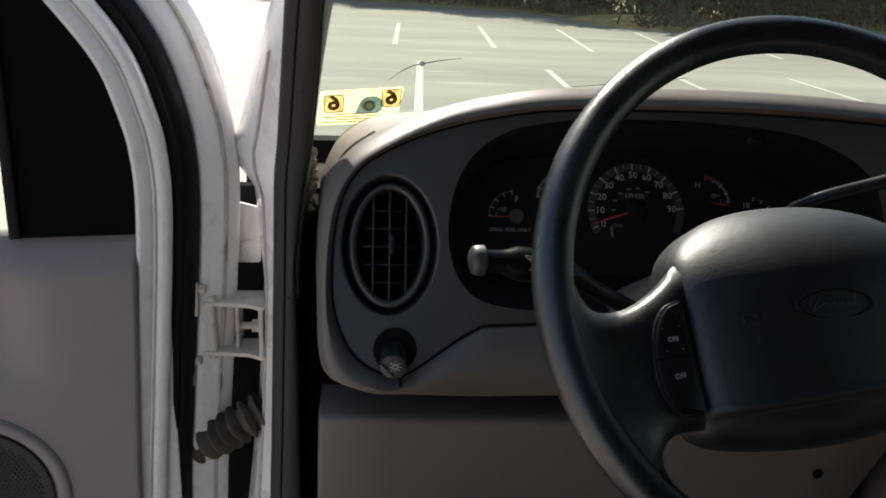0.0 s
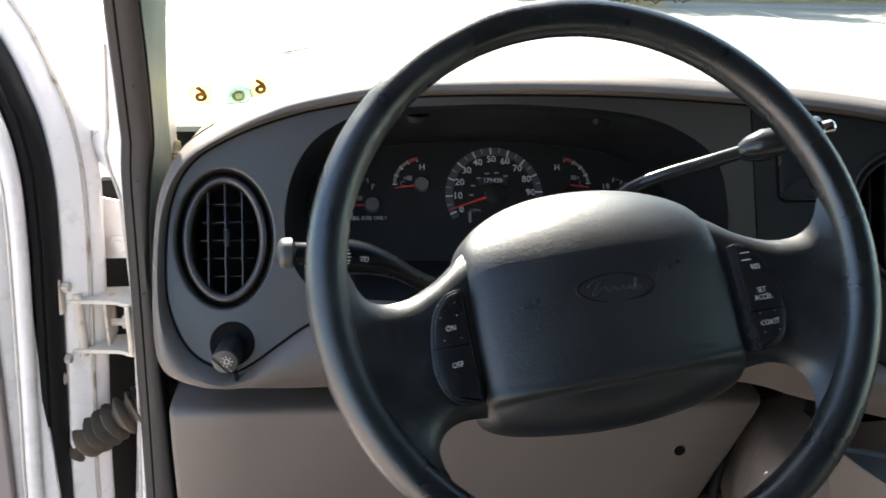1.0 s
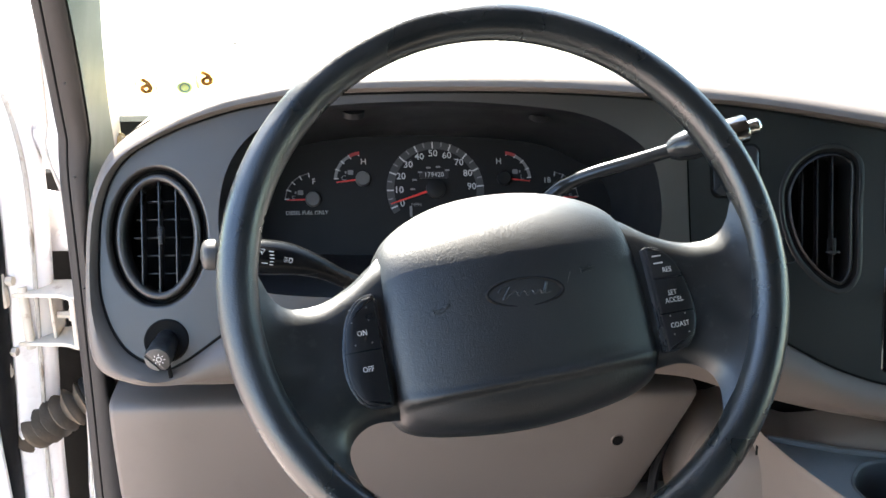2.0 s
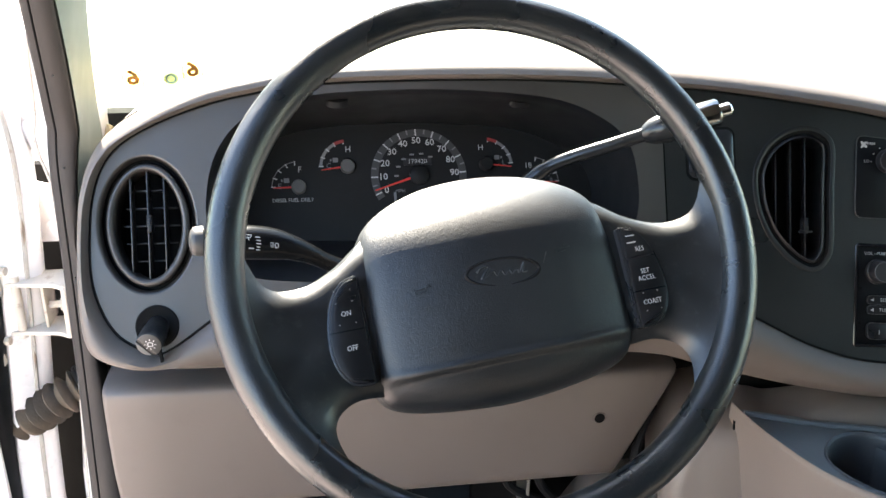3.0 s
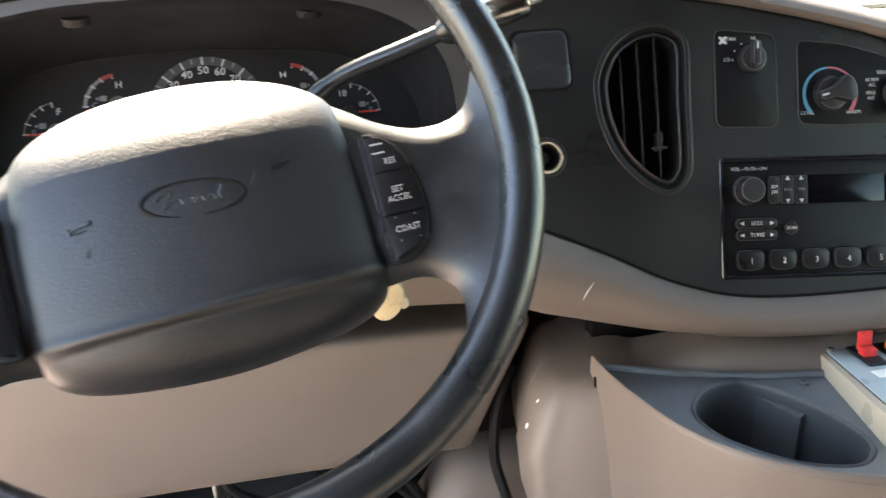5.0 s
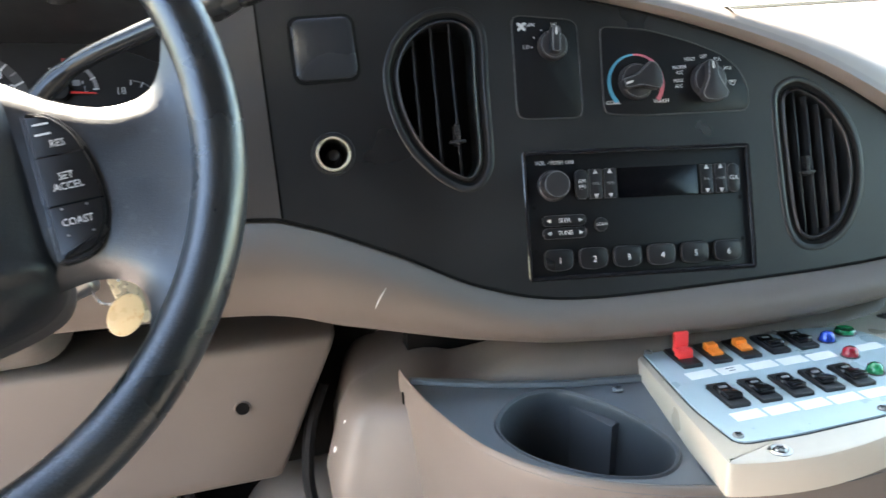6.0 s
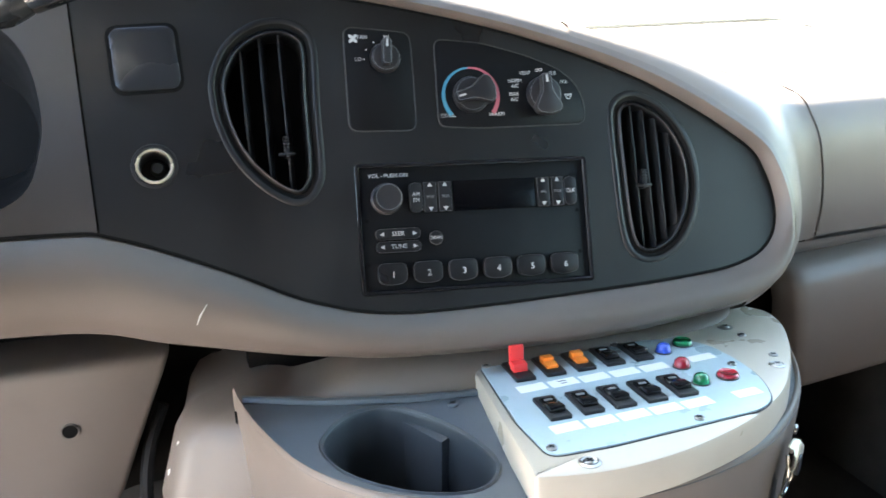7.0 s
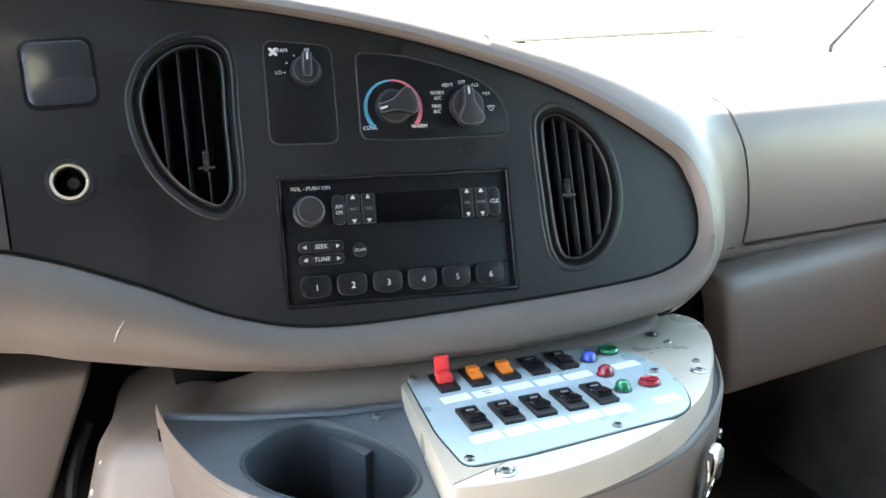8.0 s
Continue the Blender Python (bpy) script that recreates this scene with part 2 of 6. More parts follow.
def part(name, bm, mat, parent, label="", local=False, smooth=38.0):
    """One mesh object under a thing or a part. bm is in the world's metres unless local."""
    if not local:
        bm.transform(top_of(parent).matrix_basis.inverted())
    bmesh.ops.recalc_face_normals(bm, faces=bm.faces)
    me = bpy.data.meshes.new(name)
    bm.to_mesh(me)
    bm.free()
    if smooth:
        me.polygons.foreach_set("use_smooth", [True] * len(me.polygons))
        me.set_sharp_from_angle(angle=radians(smooth))
    me.materials.append(mat)
    ob = new(name, me)
    ob.parent = parent
    return tagged(ob, label)


def solo(name, bm, mat, label, category, kind="", smooth=38.0, group=""):
    """A one-mesh thing or a piece of the setting, in the world's metres."""
    bmesh.ops.recalc_face_normals(bm, faces=bm.faces)
    me = bpy.data.meshes.new(name)
    bm.to_mesh(me)
    bm.free()
    if smooth:
        me.polygons.foreach_set("use_smooth", [True] * len(me.polygons))
        me.set_sharp_from_angle(angle=radians(smooth))
    me.materials.append(mat)
    return tagged(new(name, me), label, category, group, kind)


def spline(points, n, closed=False):
    """n points along a smooth curve through the control points (any dimension)."""
    P = [np.array(p, float) for p in points]
    k = len(P)
    out = []
    spans = k if closed else k - 1
    for i in range(n):
        s = i * spans / (n if closed else n - 1)
        j = min(int(s), spans - 1)
        f = s - j
        q = [P[(j + d) % k] if closed else P[min(max(j + d, 0), k - 1)] for d in (-1, 0, 1, 2)]
        out.append(0.5 * (2 * q[1] + (q[2] - q[0]) * f + (2 * q[0] - 5 * q[1] + 4 * q[2] - q[3]) * f ** 2 + (3 * q[1] - q[0] - 3 * q[2] + q[3]) * f ** 3))
    return out


def round_rect(w, h, r, n=5, cx=0.0, cy=0.0):
    r = min(r, w / 2 - 1e-5, h / 2 - 1e-5)
    pts = []
    for sx, sy, a0 in ((1, 1, 0), (-1, 1, 90), (-1, -1, 180), (1, -1, 270)):
        for i in range(n + 1):
            a = radians(a0 + 90 * i / n)
            pts.append((cx + sx * (w / 2 - r) + r * math.cos(a), cy + sy * (h / 2 - r) + r * math.sin(a)))
    return pts


def round_poly(points, r, n=4):
    """A polygon with its corners rounded."""
    out, k = [], len(points)
    for i in range(k):
        p, a, b = (Vector(points[j % k]) for j in (i, i - 1, i + 1))
        da, db = (a - p), (b - p)
        t = min(r, da.length * 0.45, db.length * 0.45)
        s, e = p + da.normalized() * t, p + db.normalized() * t
        for j in range(n + 1):
            f = j / n
            out.append(tuple(s * (1 - f) ** 2 + p * 2 * f * (1 - f) + e * f ** 2))
    return out


def ellipse(a, b, n=40, cx=0.0, cy=0.0, turn=0.0):
    c, s = math.cos(turn), math.sin(turn)
    return [(cx + a * math.cos(q) * c - b * math.sin(q) * s, cy + a * math.cos(q) * s + b * math.sin(q) * c) for q in (2 * math.pi * i / n for i in range(n))]


def inset(pts, d):
    """The closed outline moved inwards by d."""
    k = len(pts)
    area = sum(pts[i][0] * pts[(i + 1) % k][1] - pts[(i + 1) % k][0] * pts[i][1] for i in range(k))
    sg = 1 if area > 0 else -1
    out = []
    for i in range(k):
        a, b = Vector(pts[i - 1]), Vector(pts[(i + 1) % k])
        t = (b - a)
        t = t.normalized() if t.length > 1e-9 else Vector((1, 0))
        out.append((pts[i][0] - sg * t.y * d, pts[i][1] + sg * t.x * d))
    return out


def loft(bm, rings, closed=True, cap=(True, True)):
    rows = [[bm.verts.new(p) for p in ring] for ring in rings]
    k = len(rows[0])
    for a, b in zip(rows, rows[1:]):
        for i in range(k if closed else k - 1):
            j = (i + 1) % k
            bm.faces.new((a[i], a[j], b[j], b[i]))
    if closed and cap[0]:
        bm.faces.new(rows[0][::-1])
    if closed and cap[1]:
        bm.faces.new(rows[-1])
    return rows


def slab(bm, pts, z0, z1, bev=0.0008, m=None, cap=(True, True)):
    """A flat piece with the outline pts between z0 and z1, its top edge rounded."""
    rings = [[(x, y, z0) for x, y in pts]]
    if bev:
        for f in (0.0, 0.5, 1.0):
            a = f * math.pi / 2
            q = inset(pts, bev * (1 - math.cos(a)))
            rings.append([(x, y, z1 - bev + bev * math.sin(a)) for x, y in q])
    else:
        rings.append([(x, y, z1) for x, y in pts])
    if m is not None:
        rings = [[m @ Vector(p) for p in ring] for ring in rings]
    loft(bm, rings, True, cap)


def frame_ring(bm, pts, width, z0, z1, bev=0.001, m=None):
    """A raised frame along an outline, width wide inwards."""
    outer, inner = pts, inset(pts, width)
    rings = [[(x, y, z0) for x, y in outer], [(x, y, z1 - bev) for x, y in outer], [(x, y, z1) for x, y in inset(outer, bev)],
             [(x, y, z1) for x, y in inset(outer, width - bev)], [(x, y, z1 - bev) for x, y in inner], [(x, y, z0) for x, y in inner]]
    if m is not None:
        rings = [[m @ Vector(p) for p in ring] for ring in rings]
    rings.append(rings[0])
    rows = [[bm.verts.new(p) for p in ring] for ring in rings[:-1]]
    k = len(pts)
    for q in range(6):
        a, b = rows[q], rows[(q + 1) % 6]
        for i in range(k):
            j = (i + 1) % k
            bm.faces.new((a[i], a[j], b[j], b[i]))


def lathe(bm, profile, n=32, m=None, hollow=False):
    """A turned shape from (radius, height) rows."""
    rings = [[(r * math.cos(2 * math.pi * i / n), r * math.sin(2 * math.pi * i / n), z) for i in range(n)] for r, z in profile]
    if m is not None:
        rings = [[m @ Vector(p) for p in ring] for ring in rings]
    loft(bm, rings, True, (profile[0][0] > 1e-6 and not hollow, profile[-1][0] > 1e-6 and not hollow))
    bmesh.ops.remove_doubles(bm, verts=bm.verts, dist=1e-6)


def tube(bm, pts, radius, n=12, flat=1.0, closed=False):
    """A round bar along points; radius is a number or one for each point."""
    P = [Vector(p) for p in pts]
    k = len(P)
    rad = radius if isinstance(radius, (list, tuple)) else [radius] * k
    rings, ref = [], None
    for i in range(k):
        d = (P[(i + 1) % k] - P[i - 1]) if closed else (P[min(i + 1, k - 1)] - P[max(i - 1, 0)])
        d.normalize()
        if ref is None:
            ref = d.orthogonal().normalized()
        ref = (ref - d * ref.dot(d)).normalized()
        side = d.cross(ref)
        rings.append([P[i] + ref * (rad[i] * math.cos(2 * math.pi * q / n)) + side * (rad[i] * flat * math.sin(2 * math.pi * q / n)) for q in range(n)])
    if closed:
        rows = [[bm.verts.new(p) for p in r] for r in rings]
        for i in range(k):
            a, b = rows[i], rows[(i + 1) % k]
            for q in range(n):
                bm.faces.new((a[q], a[(q + 1) % n], b[(q + 1) % n], b[q]))
    else:
        loft(bm, rings)


def block(bm, lo, hi, bev=0.0, m=None):
    """A box between two corners, with rounded edges."""
    r = bmesh.ops.create_cube(bm, size=1.0)
    vs = r["verts"]
    c, s = [(a + b) / 2 for a, b in zip(lo, hi)], [b - a for a, b in zip(lo, hi)]
    for v in vs:
        v.co = Vector((c[0] + v.co.x * s[0], c[1] + v.co.y * s[1], c[2] + v.co.z * s[2]))
    if bev:
        es = list({e for v in vs for e in v.link_edges})
        out = bmesh.ops.bevel(bm, geom=es, offset=bev, segments=2, affect='EDGES', profile=0.5)
        vs = list({v for f in out["faces"] for v in f.verts} | {v for v in vs if v.is_valid})
    if m is not None:
        for v in vs:
            v.co = m @ v.co


def sheet(outline, holes, place, cuts=()):
    """A filled outline with holes, cut along the given x lines and laid on a surface by place(x, z)."""
    bm = bmesh.new()
    for loop in (outline, *holes):
        vs = [bm.verts.new((x, z, 0)) for x, z in loop]
        for i in range(len(vs)):
            bm.edges.new((vs[i - 1], vs[i]))
    bmesh.ops.triangle_fill(bm, edges=bm.edges[:], use_beauty=True, use_dissolve=False)
    for x in cuts:
        bmesh.ops.bisect_plane(bm, geom=bm.verts[:] + bm.edges[:] + bm.faces[:], plane_co=(x, 0, 0), plane_no=(1, 0, 0), dist=1e-6)
    for v in bm.verts:
        v.co = place(v.co.x, v.co.y)
    return bm


def text_part(name, words, size, m, mat, parent, label="", align='CENTER', local=False, bold=0.0, narrow=1.0):
    """Raised lettering in the built-in font; m puts its middle, facing +z."""
    cu = bpy.data.curves.new(name, 'FONT')
    cu.body, cu.size, cu.align_x, cu.align_y, cu.extrude, cu.offset = words, size, align, 'CENTER', 0.00008, bold
    cu.resolution_u = 2
    tmp = bpy.data.objects.new(name, cu)
    scene.collection.objects.link(tmp)
    dg = bpy.context.evaluated_depsgraph_get()
    me = bpy.data.meshes.new_from_object(tmp.evaluated_get(dg))
    bpy.data.objects.remove(tmp)
    bpy.data.curves.remove(cu)
    bm = bmesh.new()
    bm.from_mesh(me)
    bpy.data.meshes.remove(me)
    bm.transform(m @ Matrix.Diagonal((narrow, 1, 1, 1)))
    return part(name, bm, mat, parent, label, local, smooth=0)


def at(m, x, y, z=0.0, turn=0.0):
    return m @ pose(x, y, z, 0, 0, turn)


def bar(bm, m, x, y, w, h, z=0.0002):
    slab(bm, round_rect(w, h, min(w, h) * 0.2, 2, x, y), z - 0.0002, z, 0, m)


def screw(parent, m, r=0.004, mat=None, washer=False):
    bm = bmesh.new()
    lathe(bm, [(r, -0.0005), (r, r * 0.25), (r * 0.8, r * 0.45), (0, r * 0.5)], 16, m)
    head = part("screw_head", bm, mat or STEEL, parent)
    bm = bmesh.new()
    for a in (20, 110):
        block(bm, (-r * 0.6, -r * 0.11, r * 0.44), (r * 0.6, r * 0.11, r * 0.56), 0, m @ pose(0, 0, 0, 0, 0, a))
    part("cross_slot", bm, BLACK, head)
    if washer:
        bm = bmesh.new()
        lathe(bm, [(r * 1.05, -0.0005), (r * 1.7, -0.0005), (r * 1.75, r * 0.12), (r * 1.3, r * 0.3), (r * 1.05, r * 0.2)], 20, m, True)
        part("cup_washer", bm, STEEL, head)
    return head


# ---- the dashboard's face: a leaning surface that turns towards the driver on its right ----
FACE_TURN = 0.12


def face_y(x, z):
    d = x - 0.55
    return 1.0735 - FACE_TURN * 0.5 * (d + math.sqrt(d * d + 0.001)) + 0.42 * (z - 1.3)


def on_face(x, z, out=0.0):
    d = x - 0.55
    fx = -FACE_TURN * 0.5 * (1 + d / math.sqrt(d * d + 0.001))
    nrm = Vector((fx, -1, 0.42)).normalized()
    return Vector((x, face_y(x, z), z)) + nrm * out


def face_frame(x, z, turn=0.0, out=0.0):
    d = x - 0.55
    fx = -FACE_TURN * 0.5 * (1 + d / math.sqrt(d * d + 0.001))
    nrm, right = Vector((fx, -1, 0.42)).normalized(), Vector((1, fx, 0)).normalized()
    up = nrm.cross(right)
    m = Matrix((right, up, nrm)).transposed().to_4x4()
    m.translation = on_face(x, z, out)
    return m @ pose(0, 0, 0, 0, 0, turn)


def wind_y(x, z):
    return 1.52 - 0.6 * (z - 1.42) - 0.15 * (x - 0.66) ** 2


def dial_y(z):
    return 1.213 + 0.6 * (z - 1.315)


INNER = [(-.112, 1.275), (-.113, 1.333), (-.105, 1.373), (-.088, 1.400), (-.060, 1.418), (-.017, 1.435), (.039, 1.449), (.129, 1.460), (.33, 1.461),
         (.516, 1.450), (.639, 1.436), (.742, 1.420), (.865, 1.390), (.979, 1.347), (1.069, 1.291), (1.090, 1.261), (1.095, 1.225), (1.083, 1.199),
         (1.054, 1.184), (1.004, 1.177), (.892, 1.172), (.732, 1.170), (.65, 1.186), (.579, 1.218), (.503, 1.249), (.45, 1.258), (.25, 1.262), (.06, 1.259),
         (.022, 1.252), (-.037, 1.216), (-.058, 1.213), (-.092, 1.232)]
OUTER = [(-.128, 1.262), (-.127, 1.335), (-.119, 1.378), (-.101, 1.408), (-.068, 1.430), (-.022, 1.452), (.036, 1.468), (.129, 1.4800), (.33, 1.4820),
         (.517, 1.4705), (.643, 1.4575), (.747, 1.4415), (.876, 1.411), (.990, 1.372), (1.081, 1.318), (1.110, 1.279), (1.117, 1.233), (1.108, 1.187),
         (1.069, 1.152), (1.006, 1.140), (.886, 1.130), (.730, 1.133), (.658, 1.1405), (.604, 1.149), (.53, 1.165), (.45, 1.184), (.25, 1.193), (.10, 1.193),
         (.02, 1.193), (-.05, 1.196), (-.096, 1.201), (-.121, 1.216)]
inner_line, outer_line = spline(INNER, 224, True), spline(OUTER, 224, True)

dashboard = thing("dashboard", (0.45, 1.2, 1.1), "van dashboard with taupe padded edge and charcoal face", "dashboard")

# padded edge round the face
bm = bmesh.new()
rings = []
for s, c0, cw, flare, back in ((0.0, .012, 0, 0, 0), (0.0, .004, 0, 0, 0), (.05, -.002, -.01, 0, 0), (.18, -.009, -.05, 0, 0), (.36, -.013, -.07, 0, 0), (.54, -.012, -.04, 0, 0), (.7, -.007, .02, 0, 0), (.84, .000, .08, 0, 0), (.94, .008, .14, 0, 0),
                              (1.0, .019, .2, 0, 0), (1.0, .10, .2, .45, 1.0), (1.0, .20, .2, 1.0, 2.0), (1.0, .32, .2, 1.1, 3.0)):
    ring = []
    for a, b in zip(inner_line, outer_line):
        w = float(np.hypot(*(b - a)))
        x, z = a * (1 - s) + b * s
        k = max(0.0, min(1.0, (-.01 - b[0]) / .06)) if b[1] > 1.2 else 0.0
        drop = .018 * min(back, 1.0) * (1 - k) if b[1] > a[1] else 0.0
        deep = c0 if back < 1.5 else .10 + (c0 - .10) * k
        under = max(0.0, min(1.0, (a[1] - b[1]) / .02)) if s > .6 and back < .5 else 0.0
        over = .8 * max(0.0, min(1.0, (b[1] - a[1]) / .01)) * max(0.0, min(1.0, (b[0] + .06) / .06)) if s > .6 and back < .5 else 0.0
        under = max(under, over)
        deep, cw_ = deep + (-.012 + .050 * (s - .7) - deep) * under, cw * (1 - .8 * under)
        ring.append((x - .011 * flare * k, face_y(x, z) + deep + cw_ * w, z - (.018 * flare + (.017 if back > 2.5 else 0)) * k - drop))
    rings.append(ring)
loft(bm, rings, True, (False, False))
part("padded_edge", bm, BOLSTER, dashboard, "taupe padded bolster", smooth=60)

bm = bmesh.new()
inner_pts = [tuple(p) for p in inner_line]
loft(bm, [[tuple(on_face(x, z, o)) for x, z in inset(inner_pts, i)] for i, o in ((-.001, .0006), (.0004, .0009), (.0013, .0009), (.0018, -.001))], True, (False, False))
part("edge_gap", bm, CAVITY, dashboard, "dark joint round the face")

# Black sheet added below the padded edge in place of shade
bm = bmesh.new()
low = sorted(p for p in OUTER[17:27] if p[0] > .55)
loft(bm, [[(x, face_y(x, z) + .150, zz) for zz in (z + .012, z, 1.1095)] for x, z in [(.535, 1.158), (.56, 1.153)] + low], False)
part("lower_gap", bm, SHADE_BLACK, dashboard, "black sheet painting the shade under the padded edge")

# top pad that runs forward to the windscreen
bm = bmesh.new()
rows = []
ux, uz = [p[0] for p in OUTER[3:17]], [p[1] for p in OUTER[3:17]]
for i in range(60):
    x = -.085 + 1.195 * i / 59
    zt = float(np.interp(x, ux, uz))
    z0, y0 = zt - .004, face_y(x, zt) + .025
    ye = wind_y(x, 1.335) - .004
    rows.append([(x, y0 + (ye - y0) * f, z0 + (min(z0, 1.335) - z0) * f ** 0.7) for f in (0, .08, .2, .4, .6, .8, 1.0)])
loft(bm, rows, False)
part("top_pad", bm, TAUPE, dashboard, smooth=60)

bm = bmesh.new()
tube(bm, [(.5520, 1.0090, 1.184), (.5555, 1.0083, 1.192), (.5615, 1.0083, 1.2010)], [.0003, .0007, .0003], 6)
part("scratch", bm, PRINT, dashboard, "pale scratch in the padded edge")
end_line = spline(OUTER[2:6], 26)[4:17]
for f in (.30, .39, .48):
    bm = bmesh.new()
    tube(bm, [(x - .005 * f, face_y(x, z) + .016 + .087 * f, z - .0075 * f) for x, z in end_line], .0006, 6)
    part("defrost_slot", bm, CAVITY, dashboard, "narrow dark defroster slot")

# vents, openings and panels let into the face
VENT_L = ellipse(.0490, .0650, 64, -.058, 1.3308)
VENT_C = spline([(.593, 1.368), (.606, 1.390), (.6285, 1.405), (.6525, 1.4085), (.670, 1.4015), (.6765, 1.387), (.673, 1.346), (.6697, 1.292), (.6645, 1.277), (.655, 1.268), (.642, 1.2678), (.6235, 1.279), (.6045, 1.3005), (.594, 1.326), (.591, 1.3485)][::-1], 60, True)
VENT_R = spline([(.9432, 1.325), (.9543, 1.3347), (.971, 1.3355), (.995, 1.321), (1.013, 1.2935), (1.0167, 1.2626), (1.010, 1.2334), (.9935, 1.2085), (.9713, 1.196), (.9526, 1.1962), (.9415, 1.206), (.938, 1.2266), (.939, 1.2717), (.9403, 1.304)][::-1], 56, True)
CLUSTER = spline([(.001, 1.326), (.004, 1.377), (.024, 1.414), (.058, 1.437), (.10, 1.447), (.15, 1.4515), (.25, 1.4525), (.36, 1.443), (.417, 1.423), (.448, 1.396), (.457, 1.354), (.452, 1.318), (.43, 1.285), (.36, 1.270), (.23, 1.268), (.09, 1.272), (.025, 1.285)], 96, True)
DIAL_EDGE = spline([(.018, 1.321), (.030, 1.352), (.055, 1.370), (.085, 1.380), (.12, 1.385), (.17, 1.388), (.25, 1.388), (.35, 1.380), (.40, 1.363), (.43, 1.344), (.443, 1.318), (.440, 1.295), (.425, 1.278), (.36, 1.268), (.23, 1.266), (.09, 1.270), (.035, 1.285)], 96, True)
SOCKET = ellipse(.0125, .0125, 24, .5365, 1.3015)
RADIO_M = face_frame(.8002, 1.2367, -1.7)
RADIO_W, RADIO_H = .2144, .1150
radio_hole = []
for x, y in round_rect(RADIO_W, RADIO_H, .004, 3):
    p = RADIO_M @ Vector((x, y, 0))
    radio_hole.append((p.x, p.z))


def skin(keep, cuts=()):
    b = sheet([tuple(p) for p in inner_line], [VENT_L, VENT_C, VENT_R, CLUSTER, SOCKET, radio_hole], on_face, (*cuts, *(.5 + .03 * i for i in range(20))))
    doomed = [f for f in b.faces if not keep(f.calc_center_median().x)]
    bmesh.ops.delete(b, geom=doomed, context='FACES')
    return b


def well(bm, loop, depth, frm=0.0):
    k = len(loop)
    loft(bm, [[on_face(x, z, frm) for x, z in loop], [on_face(x, z, -depth) for x, z in loop]], True, (False, False))


SEAM = .4875
bm = skin(lambda x: x < SEAM - .0009, (SEAM - .0009,))
well(bm, VENT_L, .045)
part("cluster_surround", bm, SURROUND, dashboard, "charcoal moulded face panel, coloured browner as lit from the door")
bm = skin(lambda x: x > SEAM + .0009, (SEAM + .0009,))
for hole, depth in ((VENT_C, .045), (VENT_R, .045), (SOCKET, .04), (radio_hole, .012)):
    well(bm, hole, depth)
part("centre_panel", bm, CHARCOAL, dashboard, "charcoal moulded face panel")
# Dark sheet added behind the seam to keep sunlight from leaking through
bm = bmesh.new()
loft(bm, [[tuple(on_face(x, z, -.004)) for x in (SEAM - .006, SEAM + .006)] for z in (1.245, 1.35, 1.458)], False)
part("seam_backing", bm, CAVITY, dashboard)
# Unseen plate added behind the dials to block a sun leak
bm = bmesh.new()
block(bm, (.0, 1.285, 1.20), (.47, 1.293, 1.398))
part("inner_liner", bm, CAVITY, dashboard)

# hood of the instruments: from the opening back to the dials
bm = bmesh.new()
rings = []
for f in (0.0, .06, .15, .4, .7, 1.0):
    ring = []
    for a, b in zip(CLUSTER, DIAL_EDGE):
        x, z = a * (1 - f) + b * f
        lip = .003 * math.sin(min(f / .15, 1) * math.pi)
        ring.append((x, face_y(*a) * (1 - f) + dial_y(b[1]) * f - lip, z))
    rings.append(ring)
loft(bm, rings, True, (False, False))
hood = part("instrument_hood", bm, BLACK, dashboard, "black instrument hood", smooth=60)
for x, y, z in ((.136, 1.163, 1.432), (.337, 1.166, 1.428)):
    bm = bmesh.new()
    lathe(bm, [(.0105, -.006), (.0105, .0015), (.0085, .002), (.0075, -.004), (0, -.005)], 20, pose(x, y, z + .002, 205, 0, 0) @ Matrix.Diagonal((1.15, .7, 1, 1)))
    part("screw_well", bm, CHARCOAL, hood)


